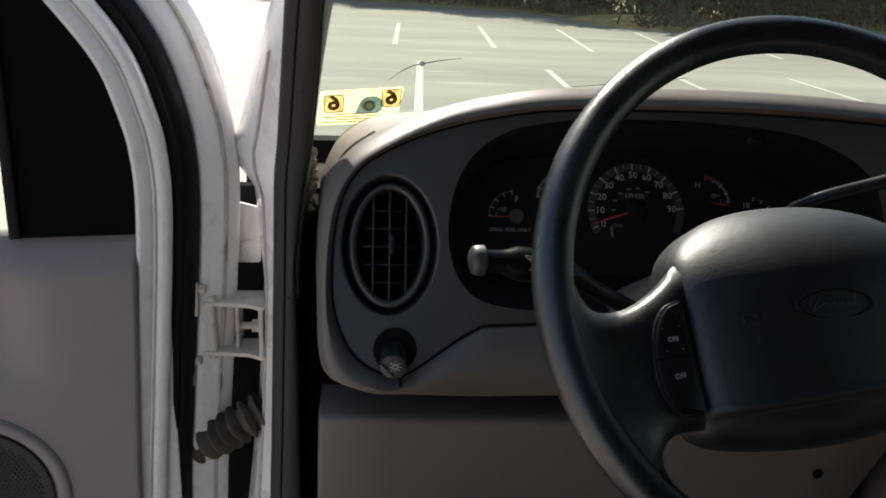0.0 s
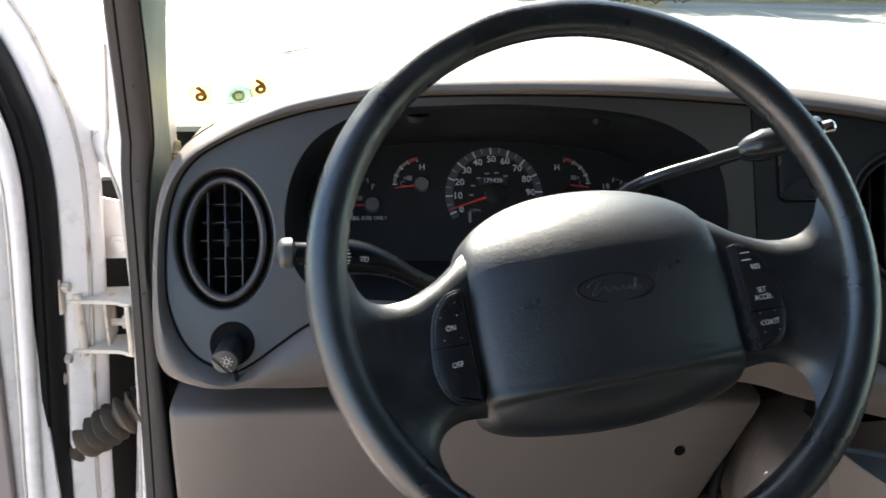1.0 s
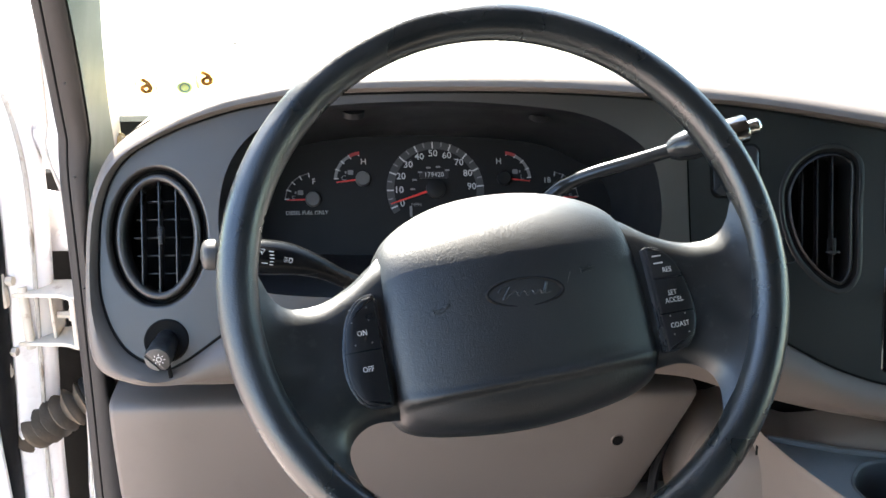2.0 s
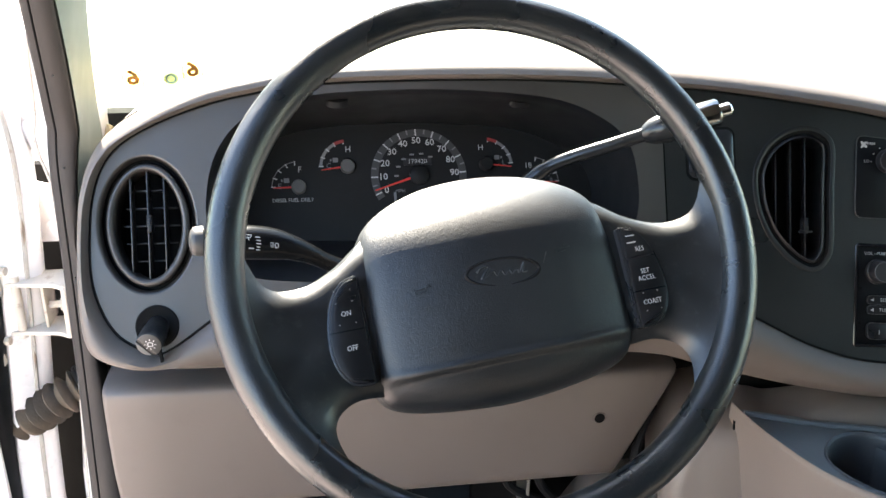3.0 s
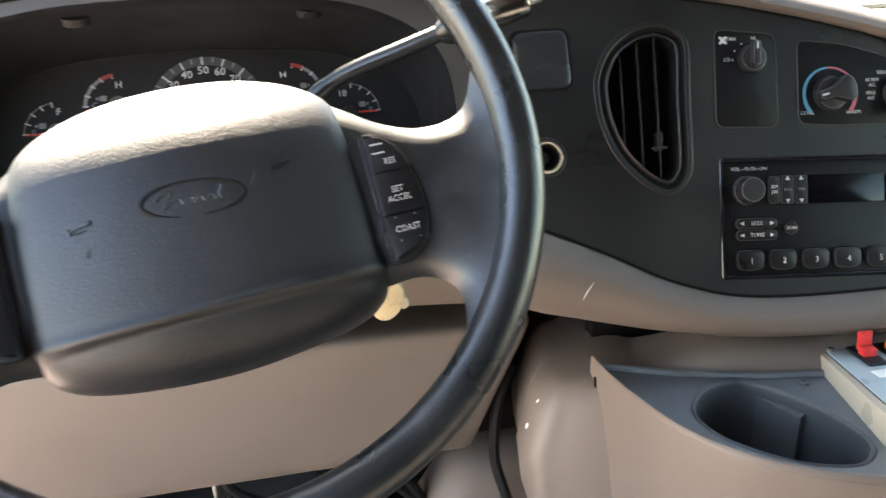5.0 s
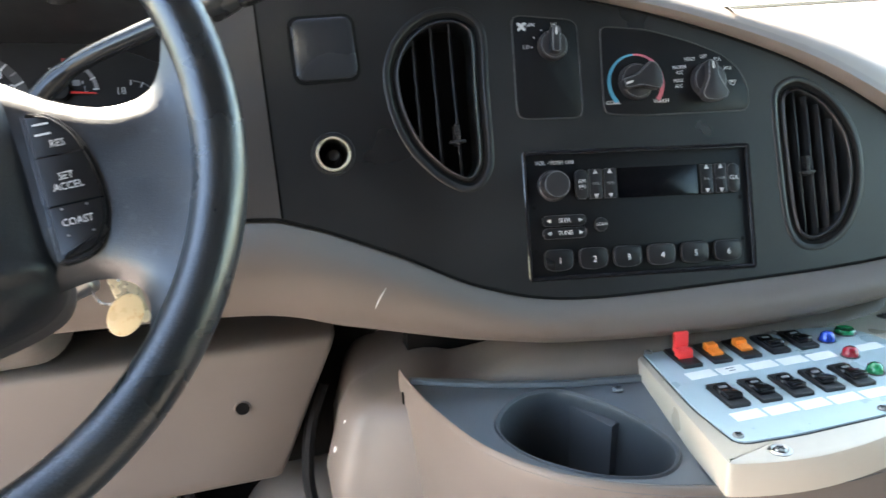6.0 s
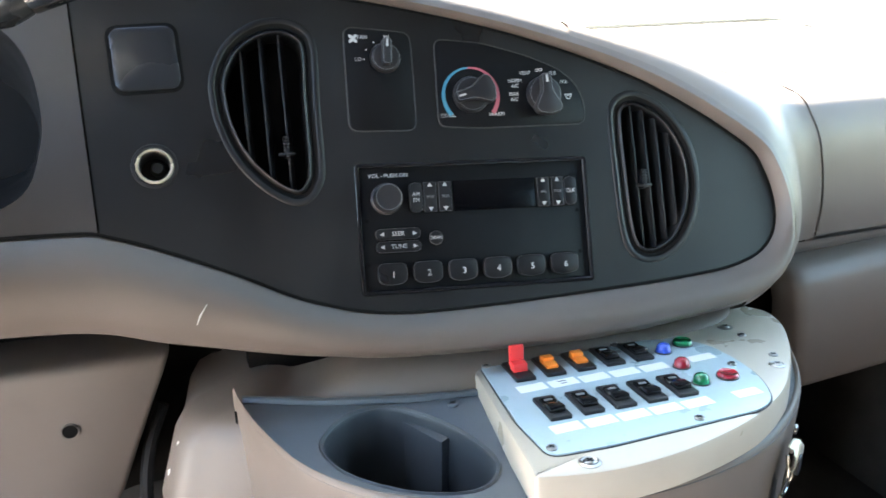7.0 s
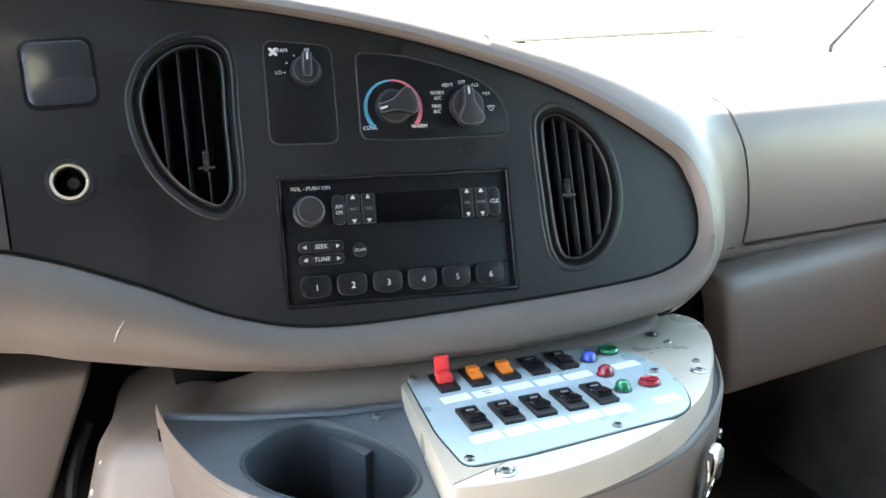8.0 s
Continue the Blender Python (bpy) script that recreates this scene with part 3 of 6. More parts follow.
def air_vent(name, outline, slats, slant, lever, label, ring_w=.006, cross=False, dish=1.0):
    """A louvred vent: rounded frame, upright blades, a thumb lever and a dark duct."""
    xs, zs = [p[0] for p in outline], [p[1] for p in outline]
    cx, cz = (min(xs) + max(xs)) / 2, (min(zs) + max(zs)) / 2
    M = face_frame(cx, cz)
    loc = []
    for x, z in outline:
        q = M.inverted() @ on_face(x, z)
        loc.append((q.x, q.y))
    v = thing(name, M, label, "air vent")
    bm = bmesh.new()
    if cross:
        lip = ((-.0006, -.004), (-.0006, .0004), (.0008, .0004), (.0022, -.0014), (.0042, -.0060), (.0056, -.0115), (.0078, -.0120), (.0084, -.0050), (.0092, -.0012), (.0110, .0002), (.0130, .0004), (.0150, -.0010), (.0162, -.0040), (.0166, -.03))
        rim_in = .0164
    else:
        lip = ((-.0046, -.001), (-.0042, .0004), (-.003, .0008), (-.001, .0010), (.001, .0008), (.0028, -.002 * dish), (.0045, -.006 * dish), (.0052, -.004 * dish), (.0062, -.0005), (.0085, .0008), (.0085 + ring_w * .5, .0002), (.0085 + ring_w * .7, -.004), (.0085 + ring_w * .7, -.03))
        rim_in = .0085 + ring_w * .6
    loft(bm, [[(x, y, z) for x, y in inset(loc, i)] for i, z in lip], True, (False, False))
    part("frame", bm, SURROUND if cross else CHARCOAL, v, local=True, smooth=60)
    # Black strip laid in the groove to paint its shade
    bm = bmesh.new()
    low = ((.0046, -.0062), (.0056, -.0100), (.0078, -.0105), (.0086, -.0036)) if cross else ((.0014, .0008), (.0026, -.0008), (.0050, -.0012), (.0058, .0002))
    loft(bm, [[(x, y, z) for x, y in inset(loc, i)] for i, z in low], True, (False, False))
    part("channel", bm, CAVITY, v, local=True, smooth=60)
    bm = bmesh.new()
    slab(bm, loc, -.046, -.044, 0)
    part("duct", bm, CAVITY, v, local=True)
    core = inset(loc, rim_in)
    for i in range(slats):
        f = (i + 1) / (slats + 1)
        xa = min(p[0] for p in core) * (1 - f) + max(p[0] for p in core) * f
        ys = []
        k = len(core)
        for j in range(k):
            (x0, y0), (x1, y1) = core[j - 1], core[j]
            if (x0 - xa) * (x1 - xa) < 0:
                ys.append(y0 + (y1 - y0) * (xa - x0) / (x1 - x0))
        if len(ys) >= 2:
            bm = bmesh.new()
            block(bm, (-.0007, min(ys) - .002, -.012), (.0007, max(ys) + .002, .007), .0005, pose(xa, 0, -.012, 0, slant, 0))
            part("blade", bm, BLADE_GLINT if cross else BLADE_DARK, v, local=True)
    if cross:
        for i in range(5):
            y = -.036 + .018 * i
            half = .027 * math.sqrt(max(0.02, 1 - (y / .043) ** 2))
            bm = bmesh.new()
            block(bm, (-half, y - .0006, -.034), (half, y + .0006, -.0195), .0004)
            part("cross_blade", bm, BLADE_GLINT, v, local=True)
    bm = bmesh.new()
    lx, ly = lever
    block(bm, (lx - .0022, ly - .012, -.012), (lx + .0022, ly + .006, .0005), .001)
    for i in range(4):
        block(bm, (lx - .0028, ly - .004 + .0026 * i, -.004), (lx + .0028, ly - .0028 + .0026 * i, .0016), .0004)
    if not cross:
        block(bm, (lx - .007, ly - .0105, -.005), (lx + .007, ly - .008, .0008), .0008)
    part("thumb_lever", bm, BLADE_DARK, v, local=True)
    return v


air_vent("air_vent", VENT_L, 3, 0, (.002, .004), "oval black louvred vent in the dashboard face", .0025, True, 1.6)
air_vent("air_vent", VENT_C, 3, -14, (.012, -.027), "D-shaped black louvred vent with thumb lever", .0015)
air_vent("air_vent", VENT_R, 4, 10, (-.012, .001), "tall D-shaped black louvred vent with thumb lever", .0015)

# ---- instruments ----
cluster = thing("instrument_cluster", (0.23, dial_y(1.33), 1.33), "black gauge cluster with white numbers and red needles", "gauges")
bm = sheet([tuple(p) for p in DIAL_EDGE], [], lambda x, z: Vector((x, dial_y(z), z)))
part("dial_face", bm, GAUGE, cluster)
TILT_D = math.degrees(math.atan(0.6))


def dial(x, z, out=0.0):
    return pose(x, dial_y(z), z, 90 - TILT_D, 0, 0) @ pose(0, 0, out)


def arc(bm, m, r0, r1, a0, a1, z=.0012, n=24):
    rows = []
    for i in range(n + 1):
        a = radians(a0 + (a1 - a0) * i / n)
        rows.append([m @ Vector((r * math.cos(a), r * math.sin(a), z)) for r in (r0, r1)])
    loft(bm, rows, False)


def tick(bm, m, a, r0, r1, w, z=.0014):
    a = radians(a)
    d, s = Vector((math.cos(a), math.sin(a), 0)), Vector((-math.sin(a), math.cos(a), 0)) * (w / 2)
    q = [d * r0 - s, d * r1 - s, d * r1 + s, d * r0 + s]
    bm.faces.new([bm.verts.new(m @ (p + Vector((0, 0, z)))) for p in q])


M = dial(.2325, 1.3322)
bm = bmesh.new()
arc(bm, M, .0485, .0575, 210, -30, .0009, 48)
part("speed_ring", bm, material("speed_band", (.045, .045, .046), .55), cluster)
for i in range(19):
    bm = bmesh.new()
    tick(bm, M, 203 - 11.1 * i, .049 if i % 2 == 0 else .0515, .0572, .0017)
    part("speed_mark", bm, PRINT if i % 2 == 0 else PRINT_DIM, cluster)
for i in range(10):
    a = radians(203 - 22.2 * i)
    text_part("speed_number", str(10 * i), .0112, at(M, .0430 * math.cos(a), .0430 * math.sin(a), .0016), PRINT, cluster, bold=.0001)
for i in range(1, 7):
    a = radians(204 - 13.6 * 1.8 * i)
    bm = bmesh.new()
    bar(bm, M, .027 * math.cos(a), .027 * math.sin(a), .0055, .0022, .0014)
    part("small_mark", bm, PRINT_DIM, cluster, "unreadable small metric number")
bm = bmesh.new()
slab(bm, round_rect(.034, .0085, .001), .0006, .0012, 0, at(M, -.0012, .0172))
odo = part("odometer_window", bm, BLACK, cluster)
text_part("odometer_digits", "179420", .0078, at(M, -.0012, .0172, .0016), PRINT, odo)
text_part("unit_text", "MPH", .006, at(M, -.0235, -.0185, .0016), PRINT_DIM, cluster)
bm = bmesh.new()
bar(bm, M, -.03, -.026, .003, .013, .0014)
part("gear_mark", bm, PRINT_DIM, cluster)


def needle(m, a, length, tail=0.0, w=.0016):
    bm = bmesh.new()
    slab(bm, [(-tail, -w), (length, -w * .45), (length, w * .45), (-tail, w)], .003, .0042, .0003, m @ pose(0, 0, 0, 0, 0, a))
    n = part("needle", bm, RED, cluster, "red needle")
    return n


needle(M, 198, .056)
bm = bmesh.new()
lathe(bm, [(.0115, .0005), (.0115, .005), (.010, .0062), (0, .0064)], 28, M)
part("needle_hub", bm, GAUGE, cluster)
for gx, gz, flip, low, high, mark in ((.0903, 1.3234, 0, "E", "F", 1), (.1479, 1.3433, 0, "C", "H", 2), (.3145, 1.3420, 1, "L", "H", 2), (.3720, 1.3215, 1, "8", "18", 1)):
    M = dial(gx, gz)
    r = .0315 if mark == 1 else .033
    ang = (lambda a: 180 - a) if flip else (lambda a: a)
    bm = bmesh.new()
    if mark == 2:
        arc(bm, M, r - .0035, r, ang(178), ang(110))
    else:
        arc(bm, M, r - .001, r, ang(178), ang(100))
    part("scale_arc", bm, PRINT_DIM, cluster)
    for i in range(5):
        bm = bmesh.new()
        tick(bm, M, ang(178 - 20 * i), r - .005, r + .0005, .0012)
        part("scale_mark", bm, PRINT, cluster)
    if mark == 2:
        bm = bmesh.new()
        arc(bm, M, r - .0035, r + .0005, ang(118), ang(96), .0016)
        part("danger_arc", bm, RED_DIM, cluster)
    a = radians(ang(86))
    text_part("scale_letter", high, .0098, at(M, (.0215 if mark == 1 else .019) * math.cos(a) + (-.004 if flip else .0), .021, .0016), PRINT, cluster)
    text_part("scale_letter", low, .0088, at(M, -.022 if not flip else .022, .0015, .0016), PRINT_DIM, cluster)
    bm = bmesh.new()
    slab(bm, round_rect(.0065, .0055, .001), .0010, .0014, 0, at(M, -.014 if not flip else .014, .0085))
    bar(bm, M, (-.0195 if not flip else .0195), .0085, .002, .003, .0014)
    part("gauge_symbol", bm, PRINT_DIM, cluster)
    needle(M, ang(181 if mark == 1 else 187), r - .002, 0, .0012)
    # Hubs coloured grey where sunlit (left), black where shaded (right and speedometer)
    bm = bmesh.new()
    lathe(bm, [(.0085, .0005), (.0085, .0055), (.0075, .0068), (0, .007)], 24, M)
    part("needle_hub", bm, GAUGE if flip else PIN, cluster)
text_part("fuel_text", "DIESEL FUEL ONLY", .0062, dial(.0833, 1.3102, .0016), PRINT, cluster, narrow=.92)

# ---- headlamp switch ----
M = face_frame(-.0520, 1.2370, 0)
light_switch = thing("headlamp_switch", M, "charcoal rotary headlamp knob with lamp symbol", "knob")
# Flat black disc paints the shade of the recess round the knob
bm = bmesh.new()
lathe(bm, [(.0215, -.001), (.0212, .0010), (.0200, .0018), (.0175, .0014), (.0140, .0010), (0, .0010)], 32)
part("collar", bm, CAVITY, light_switch, local=True)
KN = pose(0, -.001, 0, 24, -5, 0)
# Knob side black, face grey: the side's shade is put into its colour
bm = bmesh.new()
lathe(bm, [(.0112, -.008), (.0112, .010), (.0122, .0120), (.0126, .031), (.0121, .0335)], 32, KN)
k = part("knob", bm, BLACK, light_switch, local=True)
bm = bmesh.new()
slab(bm, [p for p in ellipse(.0122, .0122, 40) if p[0] * .77 + p[1] * .64 > -.0040], .032, .0365, .001, KN)
part("knob_face", bm, KNOB_GREY, k, local=True)
bm = bmesh.new()
slab(bm, [p for p in ellipse(.0122, .0122, 40) if p[0] * .77 + p[1] * .64 < -.0056], .032, .0350, .001, KN)
part("grip_edge", bm, PIN, k, local=True)
bm = bmesh.new()
frame_ring(bm, ellipse(.0028, .0028, 16, .002, .001), .0008, .0365, .0370, .0001, KN)
for i in range(8):
    tick(bm, KN @ pose(.002, .001, 0), 45 * i, .004, .0058, .0008, .0370)
part("lamp_symbol", bm, PRINT, k, local=True)
bm = bmesh.new()
block(bm, (-.0017, -.0075, .0), (.0017, .0075, .003), .0005, pose(.0045, -.0295, .0085, 0, 0, 10))
part("pointer_slot", bm, CAVITY, light_switch, local=True)

# ---- things set in the centre panel ----
M = face_frame(.5405, 1.3835, 1.0)
hatch = thing("accessory_cover", M, "square satin charcoal cover in the centre panel", "cover")
bm = bmesh.new()
frame_ring(bm, round_rect(.0575, .0585, .010), .0038, -.001, .0008, .0003)
part("edge", bm, CAVITY, hatch, local=True)
bm = bmesh.new()
lid_line = round_rect(.0515, .0525, .008, 6)
loft(bm, [[(x * q, y * q, z) for x, y in lid_line] for q, z in ((1, -.001), (1, .0016), (.985, .0026), (.95, .0031), (.8, .0036), (.55, .0040), (.25, .0042))])
part("lid", bm, SATIN, hatch, local=True)
M = face_frame(.5365, 1.3015)
socket = thing("power_socket", M, "round power socket with yellowed chrome ring", "socket")
bm = bmesh.new()
lathe(bm, [(.0122, -.004), (.0122, .001), (.0128, .0028), (.0142, .0030), (.0149, .0015), (.0149, -.001)], 36, None, True)
part("ring", bm, BRASSY, socket, local=True)
bm = bmesh.new()
lathe(bm, [(.0148, .0004), (.0158, .0016), (.0178, .0014), (.0186, .0002), (.0186, -.001)], 36, None, True)
part("collar", bm, BLACK, socket, local=True)
bm = bmesh.new()
lathe(bm, [(.0123, .0002), (.0120, -.005), (.0118, -.035), (0, -.035)], 28, None, True)
cup = part("barrel", bm, BLACK, socket, local=True)
bm = bmesh.new()
lathe(bm, [(.0055, -.035), (.0055, -.018), (.0045, -.016), (0, -.016)], 14, pose(.002, .001, 0))
part("contact", bm, PIN, cup, local=True)

def flat_on(m, x, z):
    """The flat coordinates, in a frame on the face, of a spot of the face."""
    q = m.inverted() @ on_face(x, z)
    return (q.x, q.y)


M = face_frame(.7315, 1.359, 0)
fan = thing("fan_control", M, "charcoal panel with rotary fan knob", "control panel")
shape = round_poly([flat_on(M, *p) for p in ((.7050, 1.4040), (.7640, 1.3972), (.7585, 1.3160), (.6982, 1.3182))][::-1], .010)
bm = bmesh.new()
slab(bm, inset(shape, .0008), -.001, .0006, .0004)
part("plate", bm, RADIO_BLACK, fan, local=True)
bm = bmesh.new()
frame_ring(bm, shape, .0011, -.001, .0010, .0003)
part("outline", bm, PANEL_EDGE, fan, local=True)
fx_, fy_ = flat_on(M, .7385, 1.3765)
M2 = pose(fx_, fy_, 0)


def knob(parent, m, r=.0165, turn=0.0, wing=False, scale=1.0):
    bm = bmesh.new()
    lathe(bm, [(r + .001, 0), (r + .001, .003), (r, .0065), (r - .003, .0075), (0, .0075)], 32, m)
    k = part("knob", bm, BLACK, parent, local=True)
    q = m @ pose(0, 0, 0, 0, 0, turn)
    bm = bmesh.new()
    if wing:
        pts = round_poly([(-.0044, .0155), (.0044, .0155), (.0052, .001), (.0125, -.0125), (.0095, -.0175), (0, -.0195), (-.0095, -.0175), (-.0125, -.0125), (-.0052, .001)], .003)
    else:
        pts = round_rect(.0078, .0215, .003, 4, 0, .003)
    pts = [(x * scale, y * scale) for x, y in pts]
    slab(bm, pts, .0065, .0145, .002, q)
    g = part("grip", bm, BLACK, k, local=True)
    bm = bmesh.new()
    frame_ring(bm, inset(pts, .0009), .0005, .0138, .01475, .0002, q)
    part("grip_edge", bm, EDGE_GREY, g, local=True)
    bm = bmesh.new()
    frame_ring(bm, ellipse(r - .001, r - .001, 40), .0005, .006, .0073, .0002, m)
    part("knob_edge", bm, EDGE_GREY, k, local=True)
    bm = bmesh.new()
    bar(bm, q, 0, .010 if not wing else .0115, .0018, .0065, .0148)
    part("pointer_mark", bm, PRINT, g, local=True)
    return k


knob(fan, M2, .0125, -4, scale=1.1)
for w, x, z in (("FAN", .7209, 1.3943), ("LO", .7150, 1.3764), ("HI", .7421, 1.3940)):
    text_part("word", w, .0048, pose(*flat_on(M, x, z), .001), PRINT, fan, local=True)
for p in ((.7202, 1.3762), (.7230, 1.3839), (.7303, 1.3897)):
    bm = bmesh.new()
    bar(bm, Matrix(), *flat_on(M, *p), .0013, .0013, .0012)
    part("dot", bm, PRINT, fan, local=True)
bm = bmesh.new()
for i in range(4):
    slab(bm, ellipse(.0024, .0014, 10, .0025, .0), .0008, .0011, 0, pose(*flat_on(M, .7128, 1.3934), 0, 0, 0, 45 + 90 * i))
part("fan_symbol", bm, PRINT, fan, local=True)

M = face_frame(.842, 1.353, 0)
climate = thing("climate_control", M, "charcoal panel with two rotary heater knobs", "control panel")
shape = round_poly([flat_on(M, *p) for p in ((.7835, 1.3915), (.8264, 1.3868), (.8660, 1.3752), (.8955, 1.3628), (.9110, 1.3492), (.9171, 1.3328), (.9150, 1.3135), (.8140, 1.3150), (.7772, 1.3180))][::-1], .009)
bm = bmesh.new()
slab(bm, inset(shape, .0008), -.001, .0006, .0004)
part("plate", bm, RADIO_BLACK, climate, local=True)
bm = bmesh.new()
frame_ring(bm, shape, .0011, -.001, .0010, .0003)
part("outline", bm, PANEL_EDGE, climate, local=True)
K1 = pose(*flat_on(M, .8106, 1.3432), 0)
knob(climate, K1, .0155, 103, True, 1.08)
for name, mat, a0, a1 in (("cold_arc", COOL, 222, 92), ("hot_arc", WARM, 92, -42)):
    bm = bmesh.new()
    n = 24
    rows = []
    for i in range(n + 1):
        a = radians(a0 + (a1 - a0) * i / n)
        w = .0016 + .0024 * (i / n if name == "hot_arc" else 1 - i / n)
        rows.append([K1 @ Vector((r * math.cos(a), r * math.sin(a), .0012)) for r in (.0236, .0236 + w)])
    loft(bm, rows, False)
    part(name, bm, mat, climate, local=True)
text_part("word", "COOL", .0050, pose(*flat_on(M, .7872, 1.3271), .001), PRINT, climate, local=True, narrow=.95)
text_part("word", "WARM", .0050, pose(*flat_on(M, .8319, 1.3261), .001), PRINT, climate, local=True, narrow=.95)
K2 = pose(*flat_on(M, .8785, 1.3408), 0)
knob(climate, K2, .0155, 1, True, 1.08)
for w, x, z in (("VENT", .8638, 1.3594), ("OFF", .8774, 1.3612), ("FLR", .8901, 1.3582), ("MIX", .8994, 1.3504), ("NORM\nA/C", .8529, 1.3510), ("MAX\nA/C", .8506, 1.3398)):
    text_part("word", w, .0048, pose(*flat_on(M, x, z), .001), PRINT, climate, local=True, narrow=.9)
D2 = pose(*flat_on(M, .9019, 1.3384), 0)
bm = bmesh.new()
frame_ring(bm, round_poly([(-.004, .002), (.004, .002), (.0015, -.003), (-.0015, -.003)], .0012), .0007, .0008, .0012, .0001, D2)
bar(bm, D2, 0, .0005, .0028, .0012, .0012)
part("defrost_symbol", bm, PRINT, climate, local=True)

# ---- radio ----
radio = thing("car_radio", RADIO_M, "black car radio with six preset buttons", "radio")
bm = bmesh.new()
frame_ring(bm, round_rect(RADIO_W, RADIO_H, .004), .0042, -.012, .0008, .001)
part("bezel", bm, GLOSS_BLACK, radio, local=True)
bm = bmesh.new()
slab(bm, round_rect(RADIO_W - .007, RADIO_H - .007, .003), -.012, -.0035, .0005)
front = part("front_plate", bm, RADIO_BLACK, radio, local=True)


def rb(name, pts, mat, z=-.0036, h=.0035, bev=.0012, label=""):
    bm = bmesh.new()
    slab(bm, pts, z, z + h, bev)
    b = part(name, bm, mat, radio, label, local=True)
    if mat is BUTTON:
        # Thin grey ring painted as the highlight along the button's bevel
        bm = bmesh.new()
        frame_ring(bm, inset(pts, .0002), .0005, z + h - bev * .8, z + h + .00005, .0001)
        part("button_edge", bm, BUTTON_EDGE, b, local=True)
        bm = bmesh.new()
        slab(bm, inset(pts, -.0009), z - .001, z + .0003, 0)
        part("button_gap", bm, CAVITY, b, local=True)
    return b


bm = bmesh.new()
lathe(bm, [(.0138, -.0036), (.0138, .0003), (.0124, .0010), (.0120, .010), (.0110, .0125), (0, .0128)], 36, pose(-.0800, .0263, 0))
vol = part("volume_knob", bm, BLACK, radio, local=True)
bm = bmesh.new()
frame_ring(bm, ellipse(.0112, .0112, 36), .0007, .0118, .0128, .0002, pose(-.0800, .0263, 0))
part("knob_rim", bm, EDGE_GREY, vol, local=True)
text_part("word", "VOL - PUSH ON", .0050, pose(-.0772, .0465, -.0033), PRINT, radio, local=True)
rb("display", round_rect(.0765, .0270, .001, 2, .0183, .0262), DISPLAY, h=.001, bev=.0002, label="blank dark display window")


RY = .0262


def rocker(x, w, words, round_left=False, round_right=False):
    h = .0265
    if round_left:
        pts = round_poly([(x - w / 2, RY + h / 2), (x - w / 2, RY - h / 2), (x + w / 2, RY - h / 2), (x + w / 2, RY + h / 2)], .0065 if round_left else .001)
    else:
        pts = round_rect(w, h, .0055 if round_right else .0012, 4, x, RY)
    b = rb("button", pts, BUTTON, h=.0032, bev=.001)
    if words in ("AM\nFM", "CLK"):
        text_part("word", words, .0052, pose(x, RY, -.0001), PRINT, b, local=True, narrow=.9)
    else:
        text_part("word", words, .0036, pose(x, RY, -.0001), PRINT_DIM, b, local=True, narrow=.9)
        for s in (1, -1):
            bm = bmesh.new()
            slab(bm, [(x - .0022, RY + s * .009), (x + .0022, RY + s * .009), (x, RY + s * .0128)][::s], -.0003, -.0001, 0)
            part("arrow", bm, PRINT, b, local=True)


rocker(-.0539, .0118, "AM\nFM", round_left=True)
rocker(-.0411, .0120, "BASS")
rocker(-.0277, .0120, "TREB")
rocker(.0640, .0118, "BAL")
rocker(.0775, .0118, "FADE")
rocker(.0899, .0118, "CLK", round_right=True)
for word, y in (("SEEK", -.0049), ("TUNE", -.0160)):
    b = rb("button", round_rect(.0402, .0100, .0045, 4, -.0718, y), BUTTON, h=.0032)
    text_part("word", word, .0054, pose(-.0718, y, -.0001), PRINT, b, local=True)
    for s in (1, -1):
        bm = bmesh.new()
        x0 = -.0718 + s * .0128
        slab(bm, [(x0, y + .0018), (x0 + s * .0036, y), (x0, y - .0018)], -.0003, -.0001, 0)
        part("arrow", bm, PRINT, b, local=True)
b = rb("button", ellipse(.0064, .0064, 20, -.0378, -.0100), BUTTON, h=.0025)
text_part("word", "SCAN", .0038, pose(-.0378, -.0100, -.0008), PRINT, b, local=True)
for i in range(6):
    x = -.0789 + .03166 * i
    b = rb("preset_button", round_poly([(x - .0132, -.0300), (x + .0132, -.0300), (x + .0130, -.0475), (x, -.0498), (x - .0130, -.0475)], .0065), BUTTON, h=.0045, bev=.0016)
    text_part("number", str(i + 1), .0078, pose(x + .0006, -.0405, .0012), PRINT, b, local=True)
for x, y in ((-.0982, .0075), (-.0988, -.0308), (.0962, .0082), (.0964, -.0297)):
    bm = bmesh.new()
    slab(bm, round_rect(.0032, .0032, .0005, 2, x, y), -.0037, -.0033, 0)
    part("tool_hole", bm, CAVITY, radio, local=True)

# ---- steering wheel ----
W_N = Vector((0.0325, -0.838, 0.544)).normalized()
W_A = Vector((0.838, 0.0325, 0.0)).normalized()
W_B = W_N.cross(W_A).normalized()
W_M = Matrix((W_A, W_B, W_N)).transposed().to_4x4()
W_M.translation = (0.241, 0.8346, 1.388)
W_M = W_M @ pose(0, 0, 0, 0, 0, 7.0)
wheel = thing("steering_wheel", W_M, "worn black steering wheel with four spokes and airbag pad", "steering wheel")
bm = bmesh.new()
tube(bm, [(.1973 * math.cos(a), .1973 * math.sin(a), 0) for a in (2 * math.pi * i / 128 for i in range(128))], .0143, 20, 1.0, True)
part("rim", bm, RIM, wheel, "worn black rim", local=True, smooth=80)

